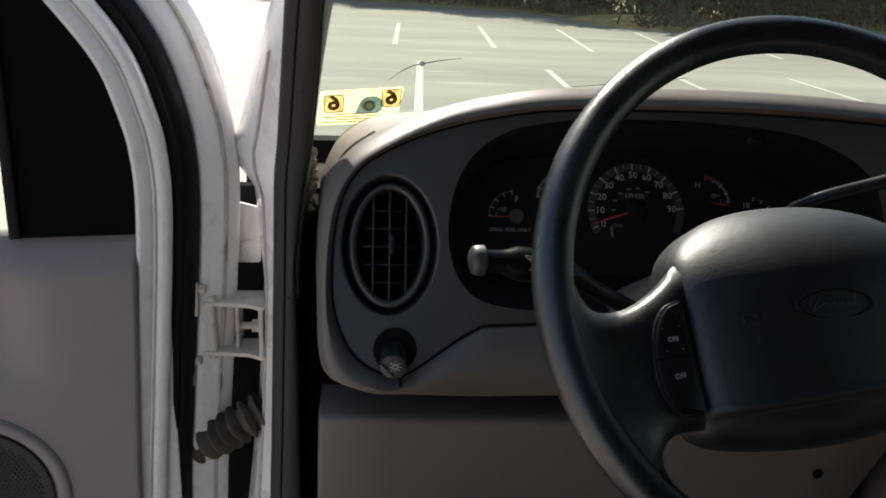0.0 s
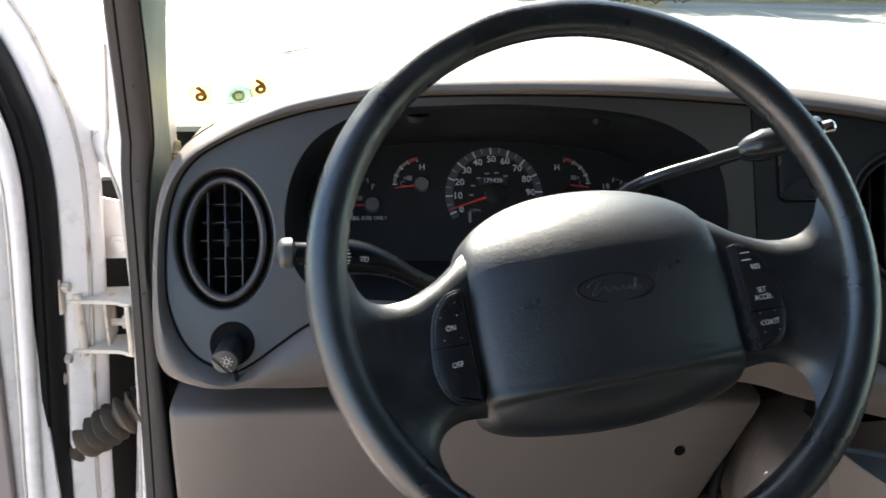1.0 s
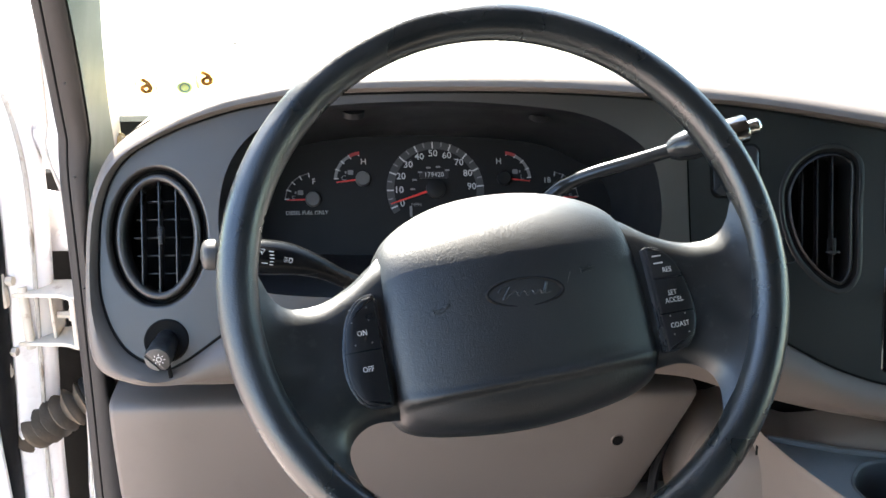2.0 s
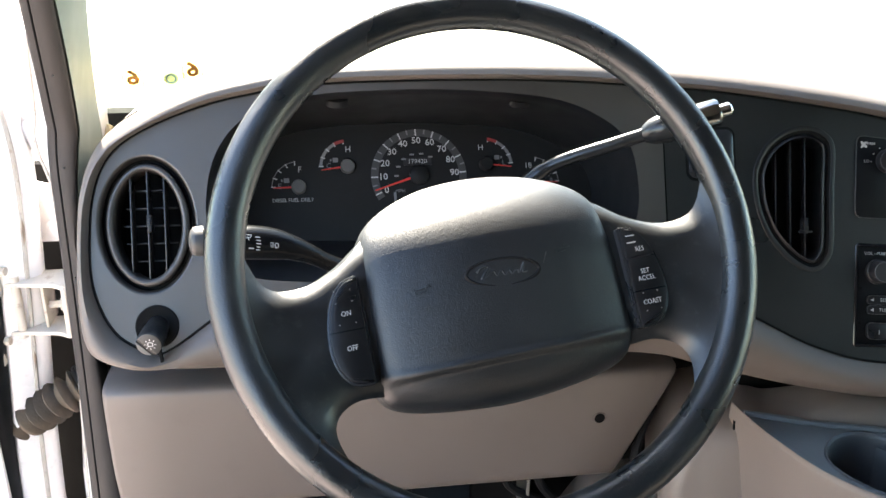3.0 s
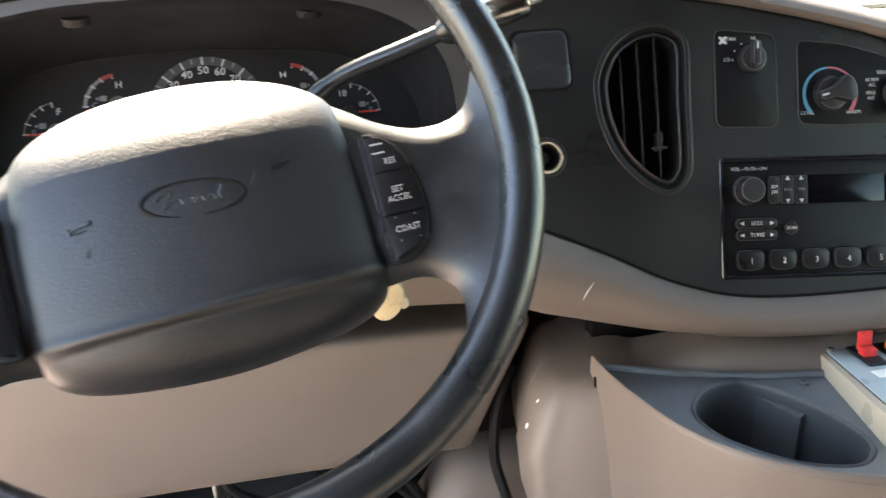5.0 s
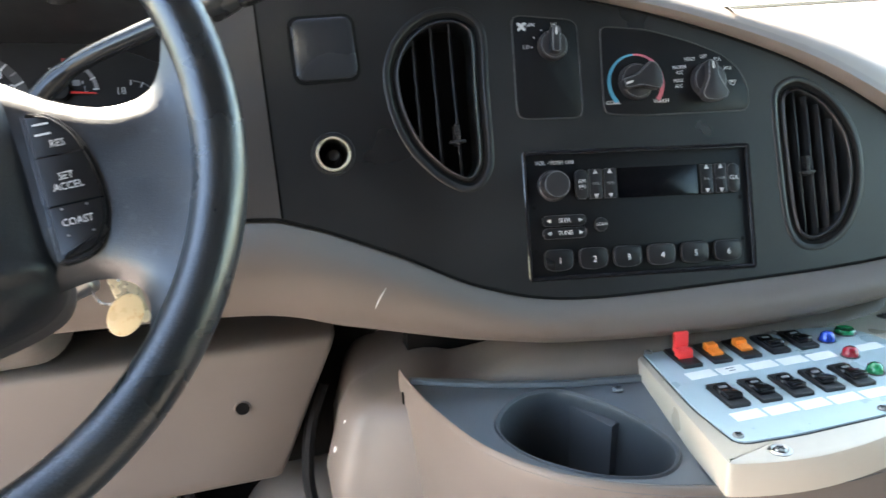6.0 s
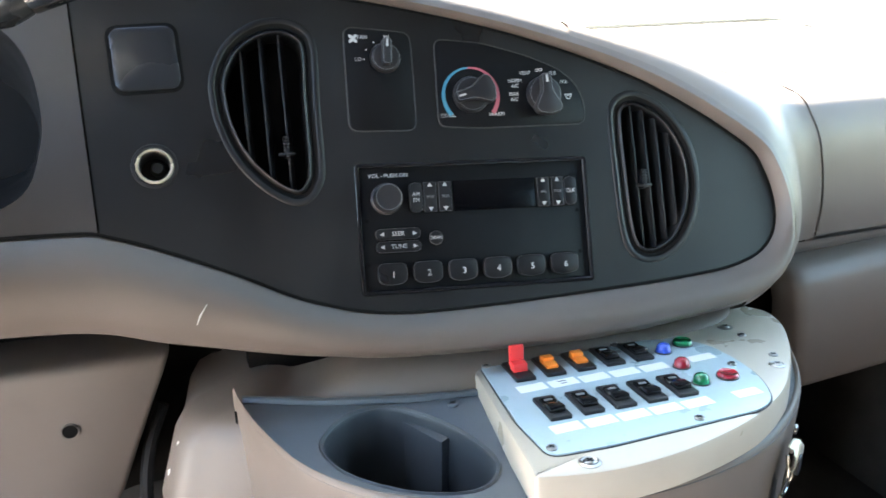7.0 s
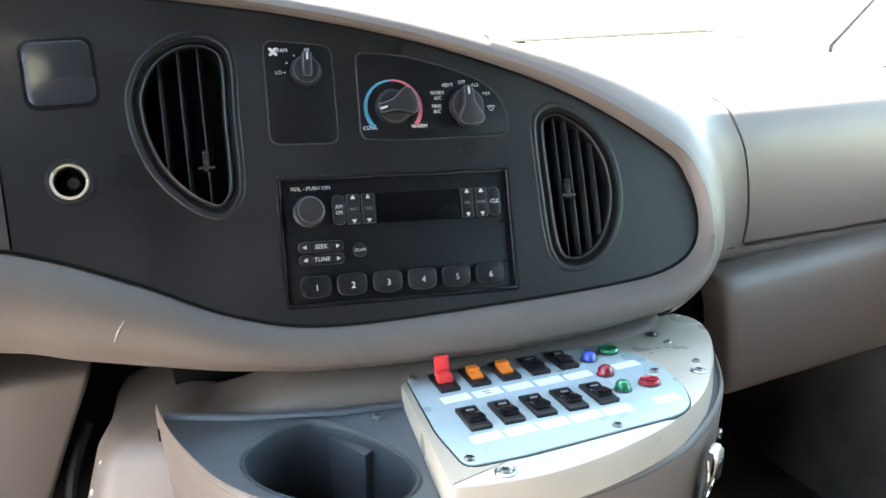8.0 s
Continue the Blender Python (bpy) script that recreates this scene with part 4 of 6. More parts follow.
HUB = pose(0, -.0015, .0095)
HALF = [(0, .0785), (.035, .0745), (.065, .063), (.088, .047), (.0985, .029), (.1025, .0), (.104, -.03), (.1035, -.065), (.1015, -.084), (.093, -.0955), (.072, -.103), (.035, -.1085), (0, -.1105)]
pad_line = spline(HALF + [(-x, y) for x, y in HALF[-2:0:-1]], 96, True)
bm = bmesh.new()
rings = []
S_KEYS = (.03, .18, .34, .5, .66, .78, .86, .92, .955, .98, .995, 1.0, 1.0, .95)
Z_KEYS = (-.002, -.0022, -.0025, -.003, -.0038, -.0048, -.0062, -.0085, -.0115, -.016, -.023, -.030, -.062, -.075)
for s, z in spline(list(zip(S_KEYS, Z_KEYS)), 157):
    ring = []
    for x, y in pad_line:
        px, py = x * s, -.02 + (y + .02) * s
        drop = .039 * max(0.0, (py + .030) / .098) ** 3.6
        zz = z - drop if z > -.05 else min(z, -.05 - drop + (z + .05) * .3)
        if z > -.05:
            zz -= .014 * max(0.0, (-.080 - py) / .030) ** 1.6
            zz += .0020 * math.exp(-((py + .0745) / .0024) ** 2) - .0042 / (1 + math.exp((py + .0780) / .0008))
        ring.append((px, py, zz - .0135 * (px / .1) ** 2))
    rings.append(ring)
loft(bm, rings)
bm.transform(HUB)
pad = part("airbag_pad", bm, LEATHER, wheel, "grained black airbag cover", local=True, smooth=70)


def pad_z(x, y):
    return -.0024 - .039 * max(0.0, (y + .030) / .098) ** 3.6 - .0135 * (x / .1) ** 2


EM = HUB @ pose(.002, -.0138, 0, 0, 0, -4)
bm = bmesh.new()
frame_ring(bm, ellipse(.0296, .0117, 48), .0030, -.005, -.0021, .0012, EM)
emblem = part("emblem", bm, RUBBER, pad, "embossed oval emblem", local=True)
bm = bmesh.new()
squiggle = [(-.020, .001), (-.016, .0046), (-.011, .0048), (-.014, .0), (-.0165, -.0042), (-.012, -.001), (-.007, .001), (-.005, -.0025), (-.001, .0012), (.001, -.0025), (.005, .0010), (.0065, -.002), (.011, .0008), (.0125, -.0022), (.0165, .0055), (.0150, -.0015), (.019, -.001)]
tube(bm, [EM @ Vector((p[0], p[1], -.0029)) for p in spline(squiggle, 70)], .0011, 8)
part("emblem_shape", bm, LEATHER, emblem, local=True)
text_part("airbag_text", "AIRBAG", .0066, HUB @ pose(.0605, -.0655, pad_z(.0605, -.0655) + .0005, 0, 9, 0), BUTTON_EDGE, pad, local=True)
for x, y, a in ((-.0595, -.0165, 8), (.0530, -.0050, 8)):
    bm = bmesh.new()
    for x0, y0, x1, y1 in ((-.006, .0012, .006, .0016), (-.006, -.0012, -.0055, .0032), (.002, .0010, .0065, .0034), (-.004, -.0012, .002, -.0008)):
        block(bm, (x0, y0, -.002), (x1, y1, .0004), .0001, HUB @ pose(x, y, pad_z(x, y), 0, 9 * x / .06, a))
    part("horn_mark", bm, LEATHER, pad, "small embossed horn mark", local=True)
for x, y, a, l in ((.036, -.010, 62, .012), (-.058, -.03, 70, .005)):
    bm = bmesh.new()
    block(bm, (-l / 2, -.0002, -.001), (l / 2, .0002, .0001), 0, HUB @ pose(x, y, pad_z(x, y), 0, 0, a))
    part("scratch", bm, PIN, pad, local=True)

TOP = [(.088, .036), (.101, .0276), (.119, .0145), (.1405, .0045), (.161, .003), (.174, .011), (.182, .032)]
BOT = [(.092, -.0885), (.103, -.0868), (.118, -.0862), (.1305, -.091), (.1385, -.101), (.1375, -.116), (.128, -.139)]
for side in (1, -1):
    bm = bmesh.new()
    rings = []
    top_c, bot_c = spline(TOP, 17), spline(BOT, 17)
    for i in range(17):
        s = i / 16
        base, th = -.0270 + .0265 * s ** 1.9, .0130 - .0030 * s ** 5
        ring = []
        for half in (0, 1):
            for j in range(17):
                v = j / 16 if half == 0 else 1 - j / 16
                q = top_c[i] * (1 - v) + bot_c[i] * v
                r = float(np.hypot(*q))
                push = .034 * s ** 1.5 * 4 * v * (1 - v)
                q = q * (1 + push / r)
                e = max(0.0, 1 - abs(2 * v - 1) ** 3.2) ** .55
                ring.append((side * q[0], q[1], base + (th if half == 0 else -th) * e))
        rings.append(ring)
    loft(bm, rings, True, (True, False))
    bmesh.ops.remove_doubles(bm, verts=bm.verts, dist=1e-5)
    part("spoke", bm, SPOKE, wheel, "grained black spoke plate", local=True, smooth=70)
    D = [(.1045, .004), (.116, .001), (.126, -.012), (.1315, -.034), (.1305, -.056), (.121, -.0715), (.1045, -.074)]
    bm = bmesh.new()
    pts = [(side * p[0], p[1]) for p in spline(D, 40)]
    slab(bm, inset(pts, -.0016), -.032, -.0172, .001, HUB)
    pod = part("button_pod", bm, SATIN, wheel, "satin black button surround", local=True)
    cuts = (-.034,) if side < 0 else (-.0205, -.047)
    edges = [.01, *cuts, -.08]
    for hi, lo in zip(edges, edges[1:]):
        bm = bmesh.new()
        slab(bm, inset(pts, .0004), -.03, -.0145, .0014)
        for zc, no in ((hi - .0005, 1), (lo + .0005, -1)):
            bmesh.ops.bisect_plane(bm, geom=bm.verts[:] + bm.edges[:] + bm.faces[:], plane_co=(0, zc, 0), plane_no=(0, no, 0), clear_outer=True)
        bm.transform(HUB)
        part("button", bm, BUTTON, pod, local=True)
    for word, y in ((("ON", -.0215), ("OFF", -.0470)) if side < 0 else (("RES", -.0145), ("SET\nACCEL", -.0350), ("COAST", -.0565))):
        text_part("word", word, .0055, HUB @ pose(side * .1170, y, -.0141), PRINT, pod, local=True, narrow=.85)
    for y in ((-.004, -.013, -.029) if side < 0 else (-.049, -.063)):
        for x in (.111, .123):
            bm = bmesh.new()
            lathe(bm, [(.0006, -.0146), (.0006, -.0141), (0, -.0139)], 8, HUB @ pose(side * x, y, 0))
            part("pip", bm, PRINT_DIM, pod, local=True)
bm = bmesh.new()
for y in (-.0030, -.0085):
    bar(bm, HUB, .1115, y, .0075, .0010, -.0141)
part("mark", bm, PRINT, pod, local=True)

# ---- steering column with its stalk, shifter and keys ----
COL = W_M @ pose(0, 0, 0, 0, 0, -7.0)
column = thing("steering_column", COL @ pose(0, 0, -.30), "graphite plastic steering column shroud", "steering column")
bm = bmesh.new()
rings = []
for z, w, h, dy in ((-.062, .045, .045, 0), (-.068, .098, .092, 0), (-.09, .112, .104, 0), (-.16, .118, .112, 0), (-.24, .13, .122, -.002), (-.36, .15, .13, -.004)):
    rings.append([COL @ Vector((x, y + dy, z)) for x, y in round_rect(w, h, .035, 6)])
loft(bm, rings)
part("shroud", bm, TAUPE_DARK, column, smooth=60)
bm = bmesh.new()
tube(bm, [COL @ Vector((0, 0, z)) for z in (-.03, -.07)], .03, 24)
part("shaft", bm, BLACK, column)
bm = bmesh.new()
path = spline([(.016, .951, 1.3630), (.045, .955, 1.3590), (.075, .960, 1.3535), (.100, .966, 1.3420), (.125, .975, 1.3250), (.175, 1.00, 1.295)], 24)
tube(bm, path, [.0095, .0095, .0100, .0112, .0145, .0152, .0152, .0150, .0145, .0138, .0128, .0118, .0108, .0100, .0093, .0087, .0082] + [.008] * 7, 18, .9)
stalk = part("turn_stalk", bm, STALK, column, "black turn signal stalk")
bm = bmesh.new()
tube(bm, [(.002, .9488, 1.3640), (.0032, .9490, 1.3639), (.005, .9492, 1.3638), (.008, .9496, 1.3635), (.0135, .9502, 1.3632), (.0150, .9505, 1.3630)], [.004, .009, .0118, .0130, .0132, .0100], 20, .9)
part("stalk_end", bm, KNOB_GREY, stalk, "grey wiper knob")


def stalk_mark(x, y, z, n):
    n = Vector(n).normalized()
    along = (Vector((.97, .12, -.20)) - n * Vector((.97, .12, -.20)).dot(n)).normalized()
    m = Matrix((along, n.cross(along), n)).transposed().to_4x4()
    m.translation = (x, y, z)
    return m


for (x, y, z), n, w in (((.0595, .9470, 1.3660), (.24, -.69, .69), .0040), ((.0600, .9452, 1.3637), (.23, -.79, .56), .0034), ((.0600, .9440, 1.3612), (.23, -.88, .40), .0040),
                        ((.0597, .9432, 1.3585), (.21, -.94, .22), .0030), ((.0540, .9420, 1.3580), (.17, -.98, .13), .0046), ((.0590, .9430, 1.3560), (.20, -.97, .05), .0030)):
    bm = bmesh.new()
    block(bm, (-w / 2, -.0004, -.001), (w / 2, .0004, .0004), 0, stalk_mark(x, y, z, n))
    part("stalk_mark", bm, PRINT, stalk)
text_part("stalk_figure", "0", .0040, stalk_mark(.0575, .9430, 1.3505, (.15, -.96, -.2)) @ pose(0, 0, .0004), PRINT, stalk, local=True)
SYM = stalk_mark(.0515, .9455, 1.3668, (.21, -.72, .66)) @ Matrix.Diagonal((.65, .65, 1, 1))
bm = bmesh.new()
frame_ring(bm, round_poly([(-.005, .004), (-.003, -.001), (.003, -.001), (.005, .004)], .0008), .0008, -.001, .0004, .0001, SYM)
block(bm, (-.0004, -.0045, -.001), (.0004, .001, .0004), 0, SYM @ pose(0, 0, 0, 0, 0, 20))
part("wiper_symbol", bm, PRINT, stalk)
BEAM = stalk_mark(.0730, .9470, 1.3580, (.35, -.85, .40))
bm = bmesh.new()
frame_ring(bm, round_poly([(.0038, .0022), (.0004, .0022), (.0004, -.0022), (.0038, -.0022)], .0017), .0006, -.001, .0004, .0001, BEAM)
for i in range(4):
    block(bm, (-.0034, -.0019 + .0012 * i, -.001), (-.0004, -.0015 + .0012 * i, .0004), 0, BEAM)
part("beam_symbol", bm, PRINT, stalk)

bm = bmesh.new()
tube(bm, spline([(.275, 1.045, 1.318), (.315, 1.060, 1.363), (.340, 1.060, 1.385), (.365, 1.052, 1.399), (.400, 1.041, 1.4135), (.437, 1.031, 1.4285)], 22), [.0085] * 9 + [.0070] * 13, 16)
lever = part("shift_lever", bm, LEVER, column, "satin black column shift lever")
bm = bmesh.new()
tube(bm, [(.431, 1.033, 1.4260), (.437, 1.030, 1.4290), (.450, 1.026, 1.4345), (.464, 1.0215, 1.4395), (.470, 1.020, 1.4412)], [.0085, .0125, .0155, .0135, .011], 18)
part("shift_collar", bm, LEVER, lever)
bm = bmesh.new()
tube(bm, [(.465, 1.0215, 1.4400), (.469, 1.021, 1.4415), (.496, 1.0175, 1.4505), (.4975, 1.0173, 1.451)], [.0115, .0135, .0135, .0125], 22)
part("shift_knob", bm, DARK_CHROME, lever, "chrome shift knob")
bm = bmesh.new()
tube(bm, [(.4965, 1.0175, 1.4505), (.502, 1.0168, 1.4520), (.508, 1.016, 1.4538), (.510, 1.0157, 1.4545)], [.0055, .007, .007, .005], 14)
part("overdrive_button", bm, CHROME, lever)

keys = thing("key_bunch", (.366, .947, 1.235), "cream key tag hanging from the ignition", "keys")
bm = bmesh.new()
lathe(bm, [(.013, -.012), (.013, .008), (.011, .010), (0, .010)], 20, pose(.338, .962, 1.262) @ Matrix.Rotation(radians(70), 4, 'Y'))
part("ignition_lock", bm, STEEL, keys)
bm = bmesh.new()
slab(bm, ellipse(.0115, .0155, 28), -.002, .002, .0014, pose(.366, .946, 1.238, 70, 30, -12))
part("tag", bm, KEY, keys)
bm = bmesh.new()
slab(bm, round_poly([(-.006, .018), (.006, .018), (.009, .004), (.003, -.022), (-.003, -.022), (-.009, .004)], .003), -.001, .001, .0004, pose(.370, .951, 1.250, 70, -25, 10))
part("key", bm, BRASSY, keys)
bm = bmesh.new()
tube(bm, [Vector((.356, .953, 1.256)) + Vector((.009 * math.cos(a), .002 * math.sin(a), .011 * math.sin(a))) for a in (2 * math.pi * i / 20 for i in range(20))], .0008, 6, 1, True)
part("key_ring", bm, STEEL, keys)

# ---- knee panel ----
knee = thing("knee_panel", (.2, 1.1, .97), "taupe plastic knee panel below the steering column", "panel")
bm = bmesh.new()
rows = []
for z, y in ((1.128, 1.163), (1.130, 1.140), (1.1308, 1.122), (1.1306, 1.108), (1.1298, 1.0985), (1.1284, 1.0935), (1.1266, 1.0907), (1.1245, 1.0892), (1.121, 1.0884), (1.112, 1.0882), (1.08, 1.0905), (1.026, 1.097), (.985, 1.102), (.972, 1.104), (.966, 1.110), (.964, 1.14)):
    xl = float(np.interp(z, [.96, .975, 1.0, 1.166], [-.120, -.127, -.130, -.127]))
    xr = float(np.interp(z, [.96, .981, 1.06, 1.1365, 1.16], [.464, .4735, .5035, .5325, .538]))
    row = [(xl, y + .05, z), (xl, y + .006, z), (xl + .002, y + .002, z), (xl + .006, y, z)]
    row += [(xl + .010 + (xr - xl - .02) * i / 10, y, z) for i in range(1, 10)]
    row += [(xr - .006, y, z), (xr - .002, y + .002, z), (xr, y + .006, z), (xr, y + .05, z)]
    lift = max(0.0, min(1.0, (z - 1.06) / .05))
    rows.append([(x, yy, zz + lift * (.010 - .024 * (x + .09))) for x, yy, zz in row])
loft(bm, rows, False)
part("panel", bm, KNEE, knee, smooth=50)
# Black sheet added behind the panel so that its gaps look shaded
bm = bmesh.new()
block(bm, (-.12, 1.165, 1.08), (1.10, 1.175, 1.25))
part("dark_backing", bm, SHADE_BLACK, knee)
bm = bmesh.new()
lathe(bm, [(.0066, .0012), (.0062, .0014), (.0056, .0008), (0, .0006)], 12, pose(.437, 1.0916, 1.062, 90, 0, 0))
part("screw_hole", bm, SHADE_BLACK, knee, "dark empty screw hole")
bm = bmesh.new()
lathe(bm, [(.0066, .0006), (.0074, .0010), (.0080, -.0004)], 20, pose(.437, 1.0916, 1.062, 90, 0, 0), True)
part("hole_rim", bm, KNEE, knee)

# ---- passenger side of the dashboard ----
PASS = [(1.10, 1.118), (1.088, 1.125), (1.078, 1.145), (1.068, 1.18), (1.064, 1.22), (1.066, 1.262), (1.074, 1.287), (1.088, 1.304), (1.115, 1.314), (1.16, 1.317), (1.26, 1.318), (1.40, 1.325), (1.50, 1.333), (1.56, 1.335)]
prof = spline(PASS, 150)
passenger = thing("passenger_dash", (1.4, 1.15, 1.1), "taupe passenger dashboard with airbag door above glove box", "dashboard")


def seam_x(z):
    return float(np.interp(z, [1.13, 1.15, 1.20, 1.26, 1.295, 1.32], [1.257, 1.251, 1.242, 1.229, 1.219, 1.220]))


def pass_rows(lo, hi, n, zmin=0.0, out=0.0, zmax=9.0):
    rows = []
    for y, z in prof:
        if z < zmin or z > zmax:
            continue
        a, b = lo(z), hi(z)
        row = []
        for i in range(n + 1):
            x = a + (b - a) * i / n
            row.append((x, y - out, z))
        rows.append(row)
    return rows


bm = bmesh.new()
loft(bm, pass_rows(lambda z: 1.12, lambda z: seam_x(z) - .0007, 16, 0, 0, 1.142), False)
loft(bm, pass_rows(lambda z: seam_x(z) - .0012, lambda z: 1.62, 10, 0, -.011), False)
loft(bm, pass_rows(lambda z: seam_x(z) - .0012, lambda z: 1.62, 10, 0, 0, 1.1425), False)
loft(bm, [[(x, y, z - .0012 - .010 * max(0.0, min(1.0, (1.2 - x) / .1))) for x, y, z in row] for row in pass_rows(lambda z: .94, lambda z: seam_x(z) - .0007, 16, 1.3125)], False)
part("pad", bm, TAUPE, passenger, smooth=60)
near = [min(range(len(prof)), key=lambda n: (prof[n][0] - y) ** 2 + (prof[n][1] - z) ** 2) for y, z in ((1.30, 1.320), (1.17, 1.317), (1.098, 1.308), (1.073, 1.284), (1.064, 1.23), (1.068, 1.18), (1.080, 1.1425))]
bm = bmesh.new()
rows = []
for i in range(49):
    t = i / 48
    j = 86 + (128 - 86) * t
    j0, f = int(j), j - int(j)
    a, b = inner_line[j0] * (1 - f) + inner_line[j0 + 1] * f, outer_line[j0] * (1 - f) + outer_line[j0 + 1] * f
    o = (b - a) / float(np.hypot(*(b - a)))
    x, z = a * .42 + b * .58
    p0 = Vector((x, face_y(x, z) - .0125, z))
    y1, z1 = prof[int(round(float(np.interp(t, [0, .2, .36, .5, .65, .8, 1], near))))]
    p1 = Vector((seam_x(z1) - .0008, y1, z1))
    w = min(1.0, t / .34)
    p1 = p1.lerp(Vector((b[0] + .006, face_y(*b) + .075, b[1] - .022)), 1 - w * w * (3 - 2 * w))
    span = (p1 - p0).length
    q0 = p0 + Vector((o[0], .62, o[1])).normalized() * span * .42
    q1 = p1 + Vector((-1, .10, 0)).normalized() * span * .38
    row = [p0 + Vector((-o[0] * .003, .004, -o[1] * .003))]
    for n in range(21):
        u = n / 20
        row.append(p0 * (1 - u) ** 3 + q0 * 3 * u * (1 - u) ** 2 + q1 * 3 * u * u * (1 - u) + p1 * u ** 3)
    row.append(p1 + Vector((0, .012, 0)))
    rows.append([tuple(p) for p in row])
loft(bm, rows, False)
part("neck", bm, TAUPE, passenger, "smooth taupe neck joining the padded edge", smooth=70)
bm = bmesh.new()
rows = pass_rows(lambda z: seam_x(z) + .0007, lambda z: 1.60, 14, 1.1455, .001)
edge = [tuple(Vector(p) + Vector((0, .012, -.001))) for p in rows[0]]
loft(bm, [edge] + rows, False)
part("airbag_door", bm, TAUPE, passenger, smooth=60)
bm = bmesh.new()
rows = []
for y, z in ((1.14, 1.116), (1.085, 1.119), (1.062, 1.117), (1.050, 1.110), (1.045, 1.098), (1.046, 1.07), (1.052, 1.02), (1.060, .958), (1.070, .946), (1.14, .942)):
    x0 = 1.203 + .23 * max(0.0, 1.104 - z)
    xs = [x0, x0 + .001, x0 + .006] + [x0 + .02 + (1.60 - x0) * i / 12 for i in range(13)]
    rows.append([(x, y + (.04, .008, .001, 0)[min(i, 3)], z + .055 * (x - 1.2) - (.010, .006, .002, 0)[min(i, 3)] * (z > 1.09)) for i, x in enumerate(xs)])
loft(bm, rows, False)
part("glove_box", bm, TAUPE, passenger, "taupe glove box door", smooth=60)
# Black blocks added as shade in the gaps; the last stops a sun leak
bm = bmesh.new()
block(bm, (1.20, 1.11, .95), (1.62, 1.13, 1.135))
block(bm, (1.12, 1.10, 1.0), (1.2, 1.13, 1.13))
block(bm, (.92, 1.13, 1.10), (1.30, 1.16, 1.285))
part("gap_backing", bm, SHADE_BLACK, passenger)

# ---- engine cover and the console on it ----
cover = thing("engine_cover", (.85, 1.1, .60), "taupe moulded engine cover under the dashboard", "engine cover")
PLAN = [(.595, 1.36), (.562, 1.13), (.548, 1.080), (.5545, 1.049), (.572, 1.036), (.60, 1.020), (.645, 1.000), (.72, .977), (.80, .963), (.93, .957), (1.03, .966), (1.075, .990), (1.095, 1.03), (1.10, 1.10), (1.10, 1.36)]
plan = [tuple(p) for p in spline(PLAN, 70)]
bm = bmesh.new()
rings = []
for z, left, front, shrink in ((.60, .0, -.10, 0), (.80, -.010, -.055, 0), (.90, -.024, -.035, 0), (.955, -.038, -.022, 0), (1.0, -.041, -.014, 0), (1.055, -.023, -.004, 0), (1.075, -.011, -.001, 0), (1.088, .001, 0, 0), (1.098, .012, .001, .02), (1.107, .023, .004, .04), (1.114, .032, .009, .08), (1.1185, .041, .016, .12), (1.1215, .048, .025, .16), (1.123, .053, .036, .20), (1.123, .056, .050, .23), (1.118, .058, .060, .25), (1.06, .060, .064, .26)):
    ring = []
    for x, y in plan:
        k = max(0.0, 1 - abs(x - .545) / .25)
        ring.append((x + left * k - (x - .85) * shrink * .12, y + front * max(0.0, min(1.0, (1.30 - y) / .2)), z - max(0.0, z - 1.070) * .62 * max(0.0, min(1.0, (.665 - x) / .085))))
    rings.append(ring)
loft(bm, rings, True, (True, False))
part("cover", bm, TAUPE, cover, smooth=60)
bm = bmesh.new()
rings = []
for z, xl, y0 in ((.58, .33, 1.02), (.78, .375, 1.06), (.87, .41, 1.085), (.915, .44, 1.10), (.935, .46, 1.12), (.94, .48, 1.15)):
    rings.append([(x, y, z) for x, y in round_rect(.60 - xl, 1.45 - y0, .03, 5, (xl + .60) / 2, (y0 + 1.45) / 2)])
loft(bm, rings)
part("tunnel_side", bm, TAUPE, cover, smooth=60)
bm = bmesh.new()
tube(bm, spline([(.518, 1.125, 1.055), (.502, 1.115, 1.02), (.494, 1.105, .985), (.4925, 1.095, .95), (.503, 1.078, .905), (.520, 1.04, .80), (.530, 1.0, .64)], 30), .0062, 8)
part("edge_seal", bm, RUBBER, cover, "black rubber edge seal")
for x, y, z, h in ((.5265, 1.0545, 1.049, .008), (.5155, 1.0555, 1.022, .007), (.5140, 1.0555, 1.012, .012)):
    bm = bmesh.new()
    slab(bm, ellipse(.0022, h / 2, 14), -.002, .0006, .0003, pose(x, y, z, 78, 0, -62))
    part("paint_fleck", bm, LABEL, cover, "small white paint fleck")
# Black sheets added round the cover to paint the shade in its gaps
bm = bmesh.new()
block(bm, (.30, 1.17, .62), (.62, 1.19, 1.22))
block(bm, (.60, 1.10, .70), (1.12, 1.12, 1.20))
part("dark_backing", bm, SHADE_BLACK, cover)

console = thing("console", (.84, .95, .6), "taupe console with slate tray and cup holder", "console")
RIMLINE = [(.577, 1.045), (.579, 1.02), (.589, .968), (.612, .902), (.655, .850), (.72, .812), (.80, .790), (.88, .787), (.96, .805), (1.03, .848), (1.08, .905), (1.108, .97), (1.114, 1.045)]
front_line = [tuple(p) for p in spline(RIMLINE, 72)]
bm = bmesh.new()
rows = []
